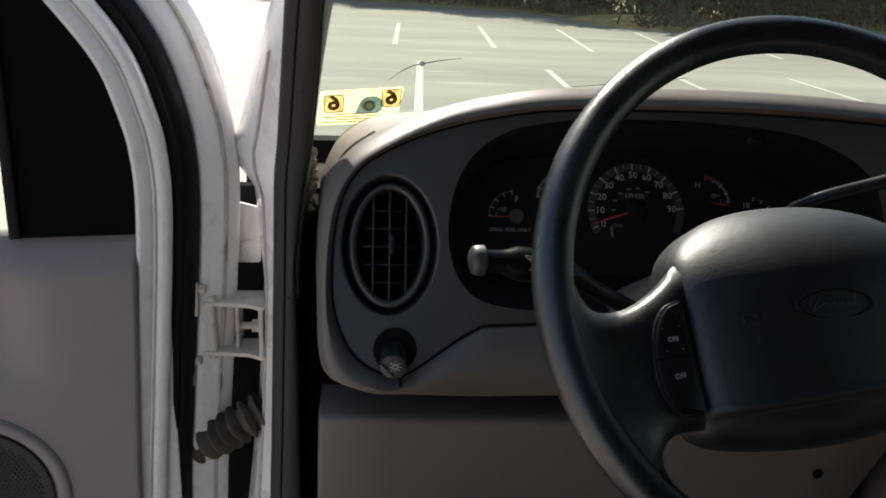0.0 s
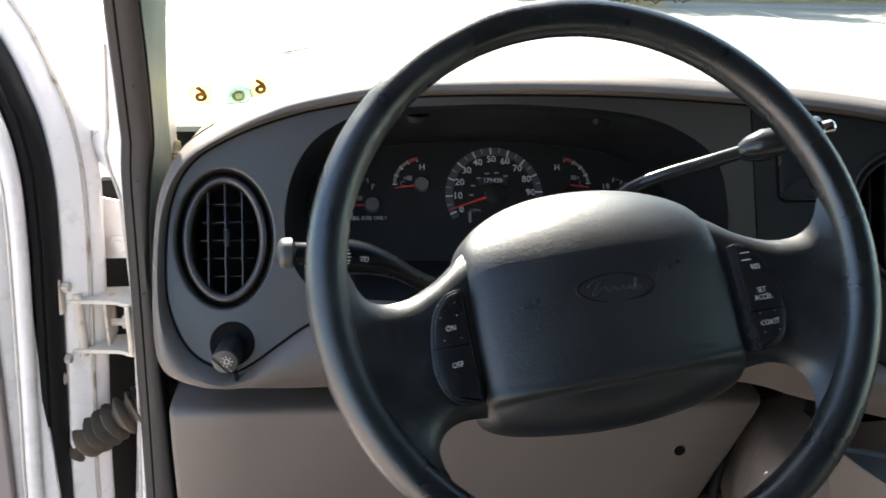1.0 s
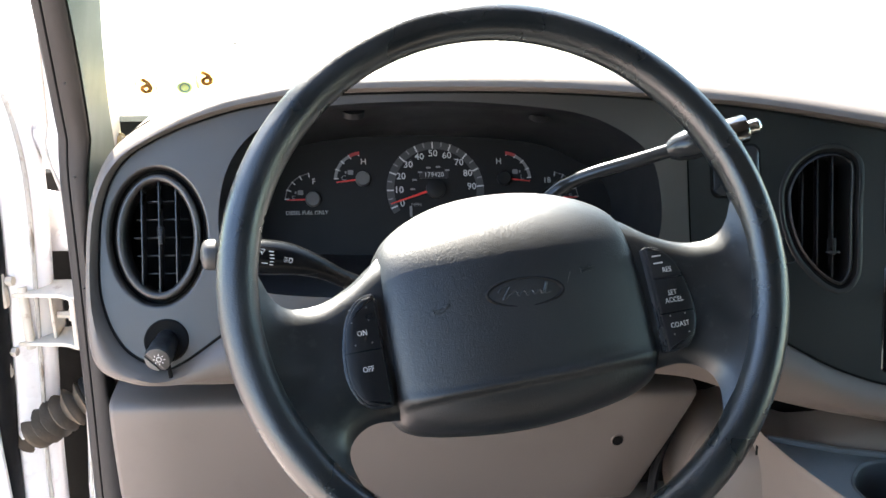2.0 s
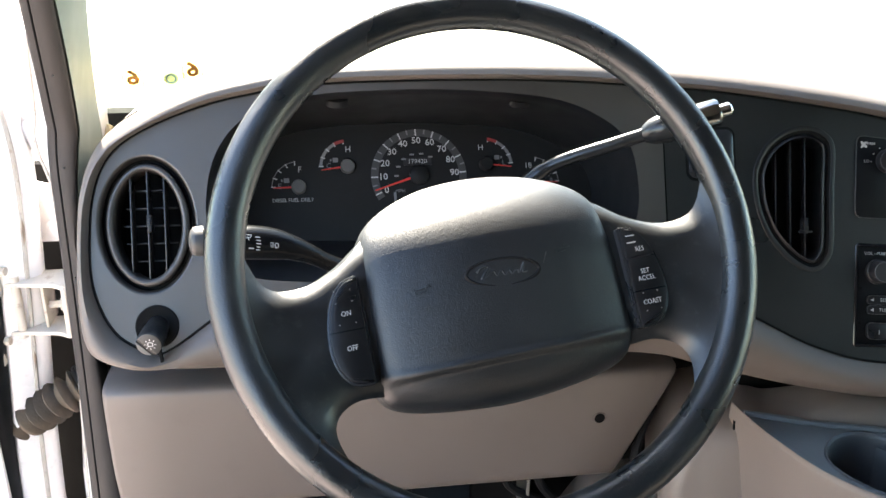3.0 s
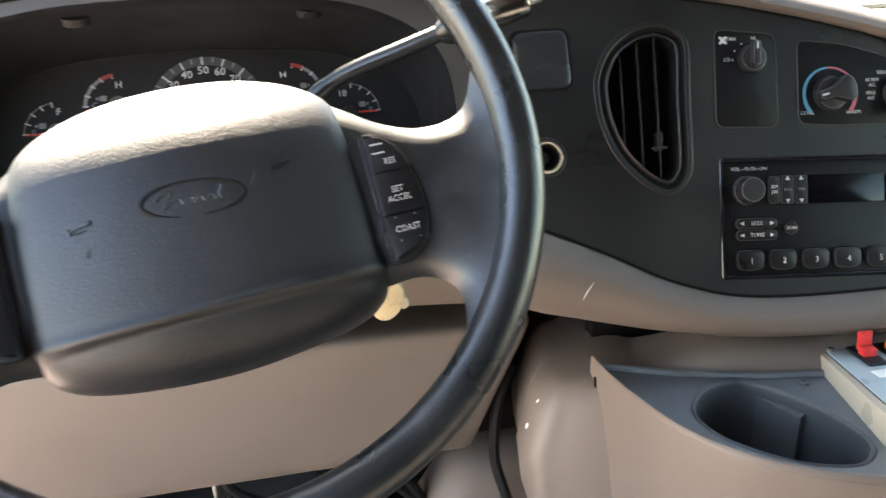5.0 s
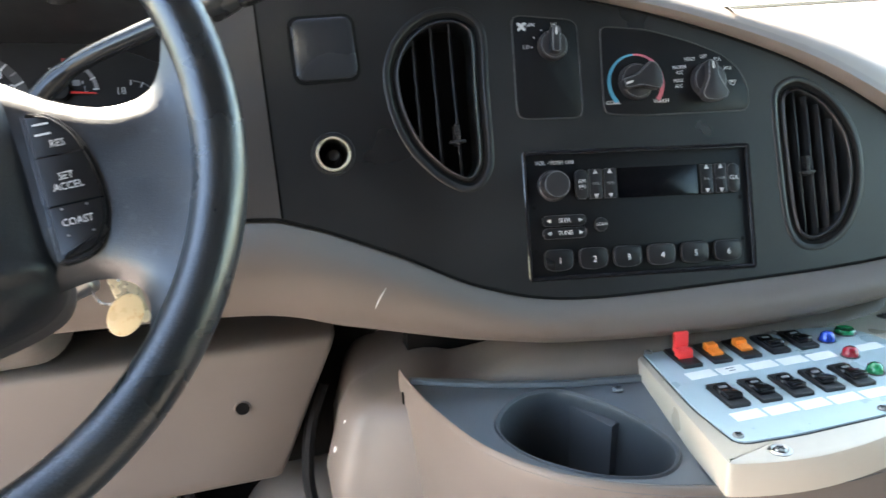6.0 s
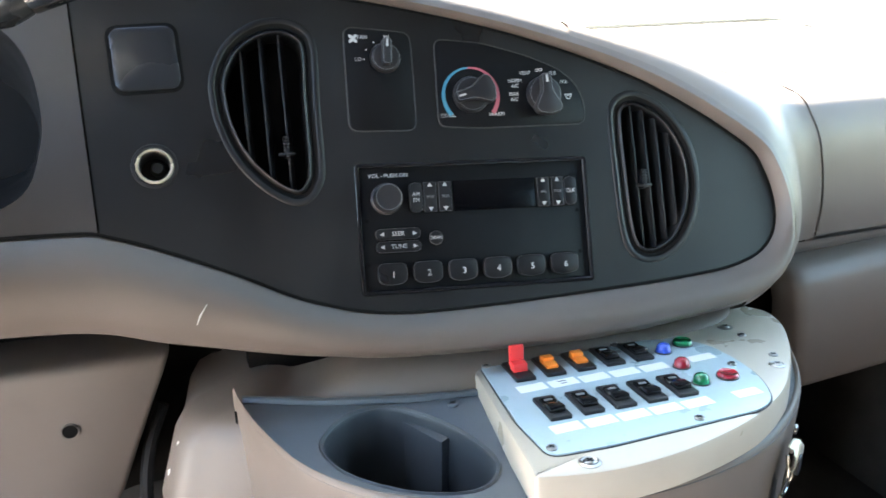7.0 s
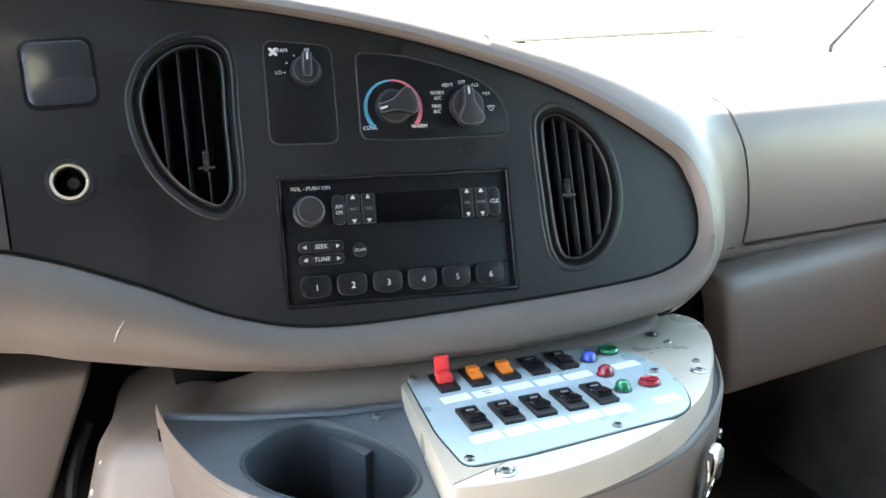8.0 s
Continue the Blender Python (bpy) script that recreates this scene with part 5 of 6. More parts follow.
for z, d in ((.58, .03), (.9, .012), (1.06, .002), (1.092, 0), (1.0985, .0008), (1.1015, .003), (1.1025, .006), (1.1015, .009), (1.098, .0105)):
    rows.append([(x, y, z) for x, y in ((a + (.845 - a) * d * .8, b + (1.0 - b) * d / .22 if b < 1.0 else b) for a, b in front_line)])
loft(bm, rows, False)
part("wall", bm, TAUPE, console, smooth=60)
bm = bmesh.new()
tube(bm, spline([(.5775, 1.032, 1.085), (.5785, 1.020, 1.0), (.582, .999, .9), (.586, .976, .8), (.598, .93, .6)], 16), .0016, 6)
part("wall_joint", bm, CAVITY, console, "dark joint beside the engine cover")
CUP = [tuple(p) for p in spline([(.635, .939), (.662, .967), (.697, .970), (.724, .944), (.745, .904), (.751, .860), (.726, .838), (.686, .849), (.652, .878), (.635, .908)], 60, True)]
bm = sheet([(x, y) for x, y in front_line if y < 1.012] + [(1.06, .972), (.93, .967), (.80, .976), (.72, .990), (.645, 1.012), (.60, 1.030), (.584, 1.036)], [CUP], lambda x, y: Vector((x, y, 1.0975)))
part("tray", bm, TRAY, console, "slate grey console tray")
bm = bmesh.new()
loft(bm, [[(.694 + (x - .694) * s, .907 + (y - .907) * s, z) for x, y in CUP] for s, z in ((1.06, 1.0978), (1.04, 1.0995), (1.01, 1.0985), (.990, 1.094), (.975, 1.06), (.955, .985), (.90, .965))], True, (False, True))
cupp = part("cup_holder", bm, CUP_SHADED, console, smooth=60)
bm = bmesh.new()
slab(bm, round_poly([(.7000, .9800), (.7280, .9185), (.775, .943), (.750, .990)], .0012), .966, 1.0870, .0014)
part("cup_step", bm, CUP_SHADED, cupp)
bm = bmesh.new()
tube(bm, [(.584, 1.026, 1.0985), (.645, .998, 1.0985), (.72, .974, 1.0985), (.80, .960, 1.0985)], .004, 8)
part("back_ridge", bm, TRAY, console)
screw(console, pose(.7515, .9535, 1.0985), .0048, TRAY)
# buckle on the console's front
LM = Matrix.Translation((.993, .826, 1.052)) @ Matrix.Rotation(math.atan2(.56, .83), 4, 'Z') @ pose(0, 0, 0, 90, 0, 0)
latch = thing("toggle_latch", LM, "bright chrome toggle latch on the console front", "latch")
bm = bmesh.new()
slab(bm, round_rect(.021, .080, .004, 5, 0, -.018), -.004, .0015, .001)
part("base_plate", bm, BLACK, latch, local=True)
bm = bmesh.new()
rings = []
for y, z, w in ((-.062, .004, .0045), (-.040, .0055, .0050), (-.020, .0075, .0055), (-.006, .0105, .0070), (.006, .0140, .0105), (.018, .0165, .0130), (.027, .0165, .0125), (.032, .0135, .0095), (.0325, .0100, .0085)):
    rings.append([(-w, y, z), (-w * .8, y + .0006, z + .0012), (0, y + .0008, z + .0002), (w * .8, y + .0006, z + .0012), (w, y, z), (w * .8, y, z - .0012), (0, y, z - .0016), (-w * .8, y, z - .0012)])
loft(bm, rings)
hook = part("hook_plate", bm, BRASSY, latch, local=True, smooth=60)
bm = bmesh.new()
slab(bm, round_poly([(-.0055, .006), (.0055, .006), (.0065, .022), (-.0065, .022)], .003), .0150, .0185, .0004)
part("hook_slot", bm, BLACK, hook, local=True)
bm = bmesh.new()
tube(bm, spline([(-.0105, .026, .010), (-.0118, .008, .0125), (-.0080, -.014, .0095), (.0080, -.014, .0095), (.0118, .008, .0125), (.0105, .026, .010)], 24), .0017, 8)
part("wire_bail", bm, CHROME, latch, local=True)
for dx, dz in ((.052, .036), (.045, .020)):
    screw(console, Matrix.Translation((1.016 + dx * .8, .835 + dx * .75, 1.045 + dz - .03)) @ Matrix.Rotation(math.atan2(.56, .83), 4, 'Z') @ pose(0, 0, 0, 90, 0, 0), .005)

# ---- switch box on the console ----
BM_ = pose(.80, .80, 1.1295, -5.1, 0, 0)
sbox = thing("switch_box", BM_, "cream painted switch box with pale blue switch plate", "switch box")
BOX = [(-.0490, .000), (-.046, -.006), (-.013, -.0155), (.026, -.0190), (.078, -.0135), (.143, .0045), (.193, .031), (.2365, .069), (.278, .117), (.303, .155), (.313, .190), (.303, .212)]
box_line = [(-.0165, .195)] + [tuple(p) for p in spline(BOX, 56)]
bm = bmesh.new()
slab(bm, box_line, -.027, 0, .0045)
part("box", bm, CREAM, sbox, local=True)
PL = round_poly([(-.0110, .186), (-.0280, .072), (-.0290, .0135), (.019, .009), (.095, .0100), (.156, .0108), (.175, .022), (.189, .0465), (.1975, .073), (.201, .101), (.199, .135), (.186, .160), (.131, .176), (.057, .184)], .011)
bm = bmesh.new()
slab(bm, PL, 0, .0018, .0005)
plate = part("switch_plate", bm, PLATE, sbox, local=True)
# Black rim drawn round the plate as its shadow line
bm = bmesh.new()
slab(bm, inset(PL, -.0014), -.0004, .0004, 0)
part("plate_shadow_gap", bm, BLACK, sbox, local=True)


def switch(x, y, cap, raised=False):
    M3 = pose(x, y, .0018, 0, 0, -4)
    bm = bmesh.new()
    slab(bm, round_rect(.0180, .0390, .0012), 0, .0032, .0008, M3)
    b = part("rocker_switch", bm, BLACK, sbox, local=True)
    bm = bmesh.new()
    if raised:
        block(bm, (-.0065, -.006, .002), (.0065, .004, .0105), .0008, M3)
        block(bm, (-.0065, .003, .006), (.0065, .0075, .024), .0008, M3)
    elif cap is not None:
        block(bm, (-.0054, -.0095, .002), (.0054, .001, .0065), .0008, M3 @ pose(0, 0, 0, 4, 0, 0))
        block(bm, (-.0054, .0, .002), (.0054, .0085, .0092), .0008, M3)
    else:
        block(bm, (-.0065, -.0125, .001), (.0065, .0, .0065), .0008, M3 @ pose(0, 0, 0, -8, 0, 0))
        block(bm, (-.0065, .0, .001), (.0065, .0125, .0038), .0008, M3 @ pose(0, 0, 0, 8, 0, 0))
    part("rocker", bm, cap or GLOSS_BLACK, b, local=True)
    if cap is None:
        bm = bmesh.new()
        bar(bm, M3 @ pose(0, 0, 0, 8, 0, 0), 0, .0082, .007, .0028, .0042)
        part("rocker_mark", bm, PRINT_DIM, b, local=True)


for i in range(5):
    switch(.0131 + .0288 * i, .1530 - .0014 * i, (RED_CAP, ORANGE_CAP, ORANGE_CAP, None, None)[i], i == 0)
    switch(.0064 + .0282 * i, .0775 - .0016 * i, None)
    for x, y, w in ((.0098 + .0289 * i, .1201 - .0018 * i, .0255), (.0025 + .0285 * i, .0459 - .0015 * i, .0255)):
        bm = bmesh.new()
        slab(bm, round_rect(w, .0132, .0006, 2, x, y), .0018, .0021, 0)
        part("blank_label", bm, LABEL, plate, local=True)
for x, y, w in ((.1747, .1129, .026), (.1636, .0384, .024)):
    bm = bmesh.new()
    slab(bm, round_rect(w, .012, .0006, 2, x, y), .0018, .0021, 0)
    part("blank_label", bm, LABEL, plate, local=True)
bm = bmesh.new()
for k, w in ((.0025, .008), (-.0018, .006)):
    bar(bm, Matrix(), .0384, .1186 + k, w, .0014, .0022)
part("label_writing", bm, PRINT_DIM, plate, "unreadable hand lettering", local=True)
for x, y, mat, flat_lens in ((.1523, .1384, GEM_BLUE, False), (.1790, .1465, GEM_GREEN, True), (.1473, .1037, GEM_RED, False), (.1420, .0696, GEM_GREEN, False), (.1697, .0703, GEM_RED, True)):
    bm = bmesh.new()
    if flat_lens:
        lathe(bm, [(.0092, .0018), (.0092, .0045), (.0078, .0062), (.0052, .0050), (0, .0055)], 28, pose(x, y, 0))
    else:
        lathe(bm, [(.0072, .0018), (.0070, .005), (.0061, .008), (.0043, .0098), (.0022, .0106), (0, .0108)], 28, pose(x, y, 0))
    lens = part("pilot_lens", bm, mat, sbox, "coloured pilot lamp lens", local=True)
    bm = bmesh.new()
    lathe(bm, [(.0098 if flat_lens else .0080, .0018), (.0098 if flat_lens else .0080, .0026), (.0092 if flat_lens else .0073, .0030)], 28, pose(x, y, 0), True)
    part("lens_ring", bm, BLACK, lens, local=True)
for x, y, r, w in ((-.0064, -.0035, .0048, True), (.2265, .0751, .0043, True), (.2442, .1679, .0043, True), (.238, .0932, .004, False), (.2447, .1433, .004, False)):
    screw(sbox, BM_ @ pose(x, y, 0), r, STEEL, w)
for x, y in ((-.0230, .0220), (.1008, .0165), (-.0075, .1770), (.121, .1710), (.1895, .0891)):
    screw(sbox, BM_ @ pose(x, y, .0018), .0042, STEEL)

# ---- under the knee panel ----
under = thing("brake_pedal_bracket", (.25, 1.2, .8), "dark steel pedal bracket under the dashboard", "bracket")
bm = bmesh.new()
for x in (.19, .36):
    block(bm, (x, 1.12, .80), (x + .004, 1.24, .98), .001)
block(bm, (.18, 1.16, .93), (.40, 1.164, .965), .001)
part("bracket", bm, STEEL, under)
for x, z in ((.275, .952), (.30, .948), (.345, .945), (.23, .95)):
    bm = bmesh.new()
    lathe(bm, [(.009, 0), (.009, .006), (.007, .008), (0, .008)], 6, pose(x, 1.158, z, 90, 0, 0))
    part("bolt_head", bm, STEEL, under)
for i, (x0, x1) in enumerate(((.20, .26), (.37, .41), (.33, .40))):
    bm = bmesh.new()
    tube(bm, spline([(x0, 1.13, .985), (x0 + .01, 1.125, .945), (x1, 1.13, .90), (x1 + .02, 1.16, .80)], 14), .006, 8)
    part("cable", bm, RUBBER, under)

# ---- cab shell ----
bm = bmesh.new()
block(bm, (-.26, -1.6, .56), (1.62, 1.62, .62))
solo("floor", bm, CARPET, "dark van floor mat", "floor", "structure")
bm = bmesh.new()
block(bm, (-.26, 1.58, .62), (1.62, 1.62, 1.335))
# Unseen ledge added to close a sun leak below the windscreen
block(bm, (-.20, 1.40, 1.27), (1.62, 1.58, 1.306))
solo("wall_firewall", bm, CAVITY, "dark firewall behind the dashboard with an added light-blocking ledge", "wall", "structure")
# Unseen roof and walls, darkened and cut open to set the cab's light
bm = bmesh.new()
block(bm, (-.055, -1.6, 1.98), (1.60, 1.06, 2.04), .02)
solo("ceiling", bm, HEADLINER, "unseen dark cloth headliner closing the cab", "ceiling", "structure")
bm = bmesh.new()
block(bm, (-.26, -1.66, .62), (1.62, -1.6, 2.04))
solo("wall_rear", bm, DARK_TRIM, "unseen dark grey bulkhead closing the cab", "wall", "structure")
bm = bmesh.new()
for lo, hi in (((-.27, -1.6, .62), (-.20, -.12, 2.0)), ((-.105, -.12, 1.955), (-.060, 1.0, 2.03)), ((-.20, -1.6, 1.96), (-.056, -.12, 2.03)), ((-.27, -.02, .56), (-.20, 1.25, .66))):
    block(bm, lo, hi, .008)
solo("wall_left", bm, DARK_TRIM, "unseen dark grey trimmed side wall round the driver door opening", "wall", "structure")
bm = bmesh.new()
for lo, hi in (((1.58, -1.6, .62), (1.64, .10, 2.0)), ((1.58, .10, 1.88), (1.64, 1.05, 2.0)), ((1.58, 1.20, 1.22), (1.64, 1.6, 1.322))):
    block(bm, lo, hi, .008)
solo("wall_right", bm, DARK_TRIM, "dark grey trimmed side wall with window opening", "wall", "structure")
bm = bmesh.new()
block(bm, (1.585, .15, .62), (1.64, 1.6, 1.22), .006)
solo("wall_kick", bm, CARPET, "dark lower passenger side trim", "wall", "structure")
bm = bmesh.new()
block(bm, (1.605, .10, 1.22), (1.612, 1.2, 1.88))
ob = solo("window_1", bm, SIDE_GLASS, "clear passenger side window", "window", "structure")
ob.visible_shadow = False

# windscreen
screen = thing("window_2", (.66, 1.45, 1.35), "curved windscreen with a crack and a faded sticker", "windscreen", kind="structure")
bm = bmesh.new()
rows = []
for j in range(9):
    z = 1.335 + (2.0 - 1.335) * j / 8
    rows.append([(-.185 + 1.74 * i / 24, wind_y(-.185 + 1.74 * i / 24, z), z) for i in range(25)])
loft(bm, rows, False)
pane = part("pane", bm, GLASS, screen, smooth=80)
pane.visible_shadow = False


def on_glass(x, z, out=.002):
    return Vector((x, wind_y(x, z) - out, z))


CRACK_INK = material("glass_crack", (.05, .05, .045), .4)
bm = bmesh.new()
tube(bm, [on_glass(*p) for p in ((-.052, 1.448), (-.036, 1.461), (-.020, 1.469), (-.008, 1.4715), (.012, 1.4755), (.042, 1.4795))], [.0003, .0005, .0006, .0008, .0006, .0003], 5)
crack = part("crack", bm, CRACK_INK, screen, "thin crack in the glass")
bm = bmesh.new()
lathe(bm, [(.004, 0), (.003, .0006), (0, .0008)], 9, Matrix.Translation(on_glass(-.009, 1.4713)) @ pose(0, 0, 0, 60, 0, 0))
part("chip", bm, LABEL, crack)
bm = bmesh.new()
tube(bm, [on_glass(*p) for p in ((.195, 1.44), (.26, 1.446), (.33, 1.453), (.375, 1.458))], [.0003, .0005, .0005, .0003], 5)
part("crack", bm, CRACK_INK, screen, "thin crack in the glass")
for run in (((1.232, 1.3555), (1.262, 1.3590), (1.298, 1.3592)), ((1.350, 1.3640), (1.362, 1.3655), (1.374, 1.3640)), ((1.425, 1.3605), (1.470, 1.3560), (1.505, 1.3515)), ((1.512, 1.3470), (1.552, 1.3385), (1.588, 1.3300))):
    bm = bmesh.new()
    tube(bm, [on_glass(*p) for p in run], [.0003, .0013, .0003], 5)
    part("crack", bm, CRACK_INK, screen, "short dark crack low in the glass")

gx = (on_glass(-.05, 1.417) - on_glass(-.12, 1.417)).normalized()
gz = (on_glass(-.088, 1.43) - on_glass(-.088, 1.40)).normalized()
GM = Matrix((gx, gz, gx.cross(gz))).transposed().to_4x4()
GM.translation = on_glass(-.0905, 1.4110, .003)
GM = GM @ pose(0, 0, 0, 0, 0, 1)
sticker = thing("inspection_sticker", GM, "faded yellow inspection sticker on the windscreen", "sticker")


def film(name, outlines, z, mat, label=""):
    """Thin printed film on the sticker's sheet: each outline one flat piece."""
    bm = bmesh.new()
    for pts in outlines:
        bm.faces.new([bm.verts.new((x, y, z)) for x, y in pts])
    return part(name, bm, mat, sticker, label, local=True, smooth=0)


def film_ring(cx, cy, r0, r1, a0, a1):
    n = 14
    arc_pts = [radians(a0 + (a1 - a0) * i / n) for i in range(n + 1)]
    return [[(cx + r * math.cos(a), cy + 1.15 * r * math.sin(a)) for r, a in ((r0, p), (r1, p), (r1, q), (r0, q))] for p, q in zip(arc_pts, arc_pts[1:])]


film("sheet", [round_poly([(-.057, -.031), (.053, -.032), (.0595, .030), (-.052, .027)], .004)], 0, PAPER)
film("blue_emblem", [round_poly([(-.006, -.014), (.028, -.013), (.036, .004), (.022, .017), (.004, .014)], .007)], .0003, STICKER_BLUE)
film("emblem_seal", [ellipse(.0095, .0095, 20, .014, .000)], .0005, PAPER)
film("seal_ring", film_ring(.014, .000, .0052, .0070, 0, 360), .0007, STICKER_BLUE)
for x, y, turn in ((-.034, .006, 0), (.043, .012, 8)):
    film("figure_frame", [round_poly([(x - .013, y + .014), (x + .013, y + .014), (x + .013, y - .015), (x - .013, y - .015)], .004)], .0003, PAPER_PALE)
    outline = round_poly([(x - .0135, y + .0145), (x + .0135, y + .0145), (x + .0135, y - .0155), (x - .0135, y - .0155)], .005)
    film("figure_border", [[p, q, b, a] for (p, q), (a, b) in zip(zip(outline, outline[1:] + outline[:1]), zip(inset(outline, .0014), (inset(outline, .0014) * 2)[1:len(outline) + 1]))], .0006, STICKER_INK)
    text_part("figure", "6", .034, pose(x, y, .0005, 0, 0, turn) @ Matrix.Diagonal((-1, 1, 1, 1)), STICKER_INK, sticker, "mirrored printed figure six", local=True, bold=.0012)
for i in range(4):
    film("print_line", [round_rect(.074 - .018 * (i % 2), .0016, .0004, 2, -.012 + .010 * (i % 2), -.0265 + .0045 * i)], .0004, KEY if i % 2 else STICKER_INK)

# ---- driver side pillar with its seals ----
def col_at(z, table):
    return float(np.interp(z, [r[0] for r in table], [r[1] for r in table]))


LEFT = [(.5, -.25), (.876, -.236), (1.036, -.219), (1.198, -.208), (1.290, -.214), (1.325, -.217), (1.352, -.236), (1.375, -.243), (1.449, -.218), (1.547, -.186), (1.8, -.125), (2.0, -.08)]
BLK = [(.5, -.205), (.93, -.193), (1.079, -.188), (1.229, -.184), (1.366, -.181), (1.461, -.170), (1.551, -.160), (2.0, -.10)]
TRM = [(.5, -.150), (.927, -.153), (1.116, -.155), (1.267, -.158), (1.36, -.148), (1.409, -.139), (1.487, -.1298), (1.555, -.1238), (2.0, -.06)]


def rake(z):
    return -0.55 * max(0.0, z - 1.40)


levels = [.5 + 1.5 * i / 60 for i in range(61)]
pillar = thing("front_pillar", (-.2, 1.3, .5), "white painted front door pillar with black weatherstrip", "pillar", kind="structure")
bm = bmesh.new()
loft(bm, [[(x, y + rake(z), z) for x, y in ((col_at(z, LEFT), 1.33), (col_at(z, LEFT) * .5 + col_at(z, BLK) * .5 - .004, 1.285), (col_at(z, BLK) - .002, 1.25), (col_at(z, BLK) + .012, 1.25), (-.148, 1.37), (-.16, 1.40), (col_at(z, LEFT) + .012, 1.40), (col_at(z, LEFT) + .002, 1.36))] for z in levels])
part("painted_jamb", bm, WHITE, pillar, smooth=50)
bm = bmesh.new()
tube(bm, [(col_at(z, LEFT) * .45 + col_at(z, BLK) * .55 - .004, 1.280 + rake(z), z) for z in [.6 + .02 * i for i in range(46)]], .0022, 6)
part("sealer_bead", bm, SEALER, pillar, "rusty seam sealer bead")
bm = bmesh.new()
loft(bm, [[(x, y + rake(z), z) for x, y in ((col_at(z, BLK) - .001, 1.252), (col_at(z, BLK) - .002, 1.222), (col_at(z, BLK) + .004, 1.208), (col_at(z, BLK) + .012, 1.206), (col_at(z, BLK) + .014, 1.25))] for z in levels])
part("door_seal", bm, PILLAR_DARK, pillar, "black rubber door seal", smooth=60)
bm = bmesh.new()
loft(bm, [[(x, y + rake(z), z) for x, y in ((col_at(z, BLK) + .0125, 1.25), (col_at(z, BLK) + .0125, 1.203), (col_at(z, BLK) + .016, 1.198), (col_at(z, TRM) - .004, 1.196), (col_at(z, TRM) - .001, 1.199), (col_at(z, TRM) - .006, 1.25))] for z in levels])
part("pillar_trim", bm, PILLAR_DARK, pillar, "dark brown plastic trim strip", smooth=60)
BACK = [(.5, -.16), (1.2, -.1575), (1.3, -.1528), (1.4, -.143), (1.45, -.1362), (1.5, -.128), (1.55, -.1187), (2.0, -.03)]
bm = bmesh.new()
rings = []
for z in levels:
    if z > 1.2:
        f, k, lean = col_at(z, TRM), col_at(z, BACK), -.55 * max(0.0, z - 1.35)
        rings.append([(f - .012, 1.215 + rake(z), z), (f + .001, 1.203 + rake(z), z), (k, 1.33 + lean, z), (k - .003, 1.345 + lean, z), (k - .03, 1.36 + lean, z)])
loft(bm, rings)
part("upper_trim", bm, PILLAR_PALE, pillar, "pale windscreen pillar trim", smooth=60)
for z in (1.467, 1.36, 1.23):
    bm = bmesh.new()
    lathe(bm, [(.0013, -.002), (.0013, .001), (0, .0014)], 12, pose((col_at(z, BLK) + col_at(z, TRM)) / 2 + .004, 1.1965 + rake(z), z, 90, 0, 0))
    part("trim_screw", bm, BLACK, pillar)
bm = bmesh.new()
tube(bm, [(col_at(z, BLK) + .0128, 1.2015 + rake(z), z) for z in levels], .0013, 6)
part("trim_joint", bm, CAVITY, pillar)
# Black panels added beside the pillar to paint the shade of the cavity
bm = bmesh.new()
block(bm, (-.36, 1.43, .56), (-.14, 1.45, 1.30))
block(bm, (-.152, 1.26, .62), (-.128, 1.6, 1.30))
part("dark_recess", bm, SHADE_BLACK, pillar)

# ---- open driver door ----
U = Vector((-.985, -.174, 0)).normalized()
D_M = Matrix((U, Vector((0, 0, 1)).cross(U), Vector((0, 0, 1)))).transposed().to_4x4()
D_M.translation = (-.285, 1.315, .55)
door = thing("van_door", D_M, "open white van door with grey inner trim", "door")
ZB = .55
EDGE = [(.55, .066), (.70, .062), (.935, .053), (1.08, .042), (1.296, .027), (1.382, .029), (1.438, .041), (1.492, .060), (1.543, .093), (1.60, .140), (1.68, .225), (1.76, .34), (1.82, .47)]
e_curve = spline(EDGE, 90)


def door_strip(section):
    bm = bmesh.new()
    rings = []
    for i in range(len(e_curve)):
        z, u = e_curve[i]
        a, b = e_curve[max(i - 1, 0)], e_curve[min(i + 1, len(e_curve) - 1)]
        t = Vector((b[1] - a[1], b[0] - a[0])).normalized()
        nu, nz = t.y, -t.x
        rings.append([(u + nu * d, v, z + nz * d - ZB) for d, v in section])
    loft(bm, rings)
    return bm


part("inner_flange", door_strip([(.040, .0), (.040, .058), (.036, .062), (.024, .060), (.021, .057), (.017, .060), (.006, .061), (.001, .057), (0, .05), (0, .0)]), WHITE, door, "dirty white painted door flange", local=True, smooth=50)
part("weatherstrip", door_strip([(0, .0), (0, .046), (-.004, .050), (-.010, .049), (-.0125, .043), (-.016, .044), (-.022, .040), (-.027, .034), (-.030, .026), (-.030, .0)]), RUBBER, door, "black rubber weatherstrip", local=True, smooth=50)
part("outer_flange", door_strip([(-.028, -.04), (-.028, .020), (-.034, .024), (-.045, .021), (-.068, .011), (-.076, .004), (-.078, -.004), (-.076, -.04)]), WHITE, door, "white painted outer door edge", local=True, smooth=50)
part("sealer_bead", door_strip([(-.058, .0145), (-.060, .018), (-.063, .017), (-.064, .011)]), SEALER, door, "rust stained seam sealer", local=True)
part("sealer_bead", door_strip([(.020, .058), (.019, .061), (.0175, .0612), (.0165, .059)]), SEALER, door, "rust stained seam sealer", local=True)
rnd = random.Random(11)
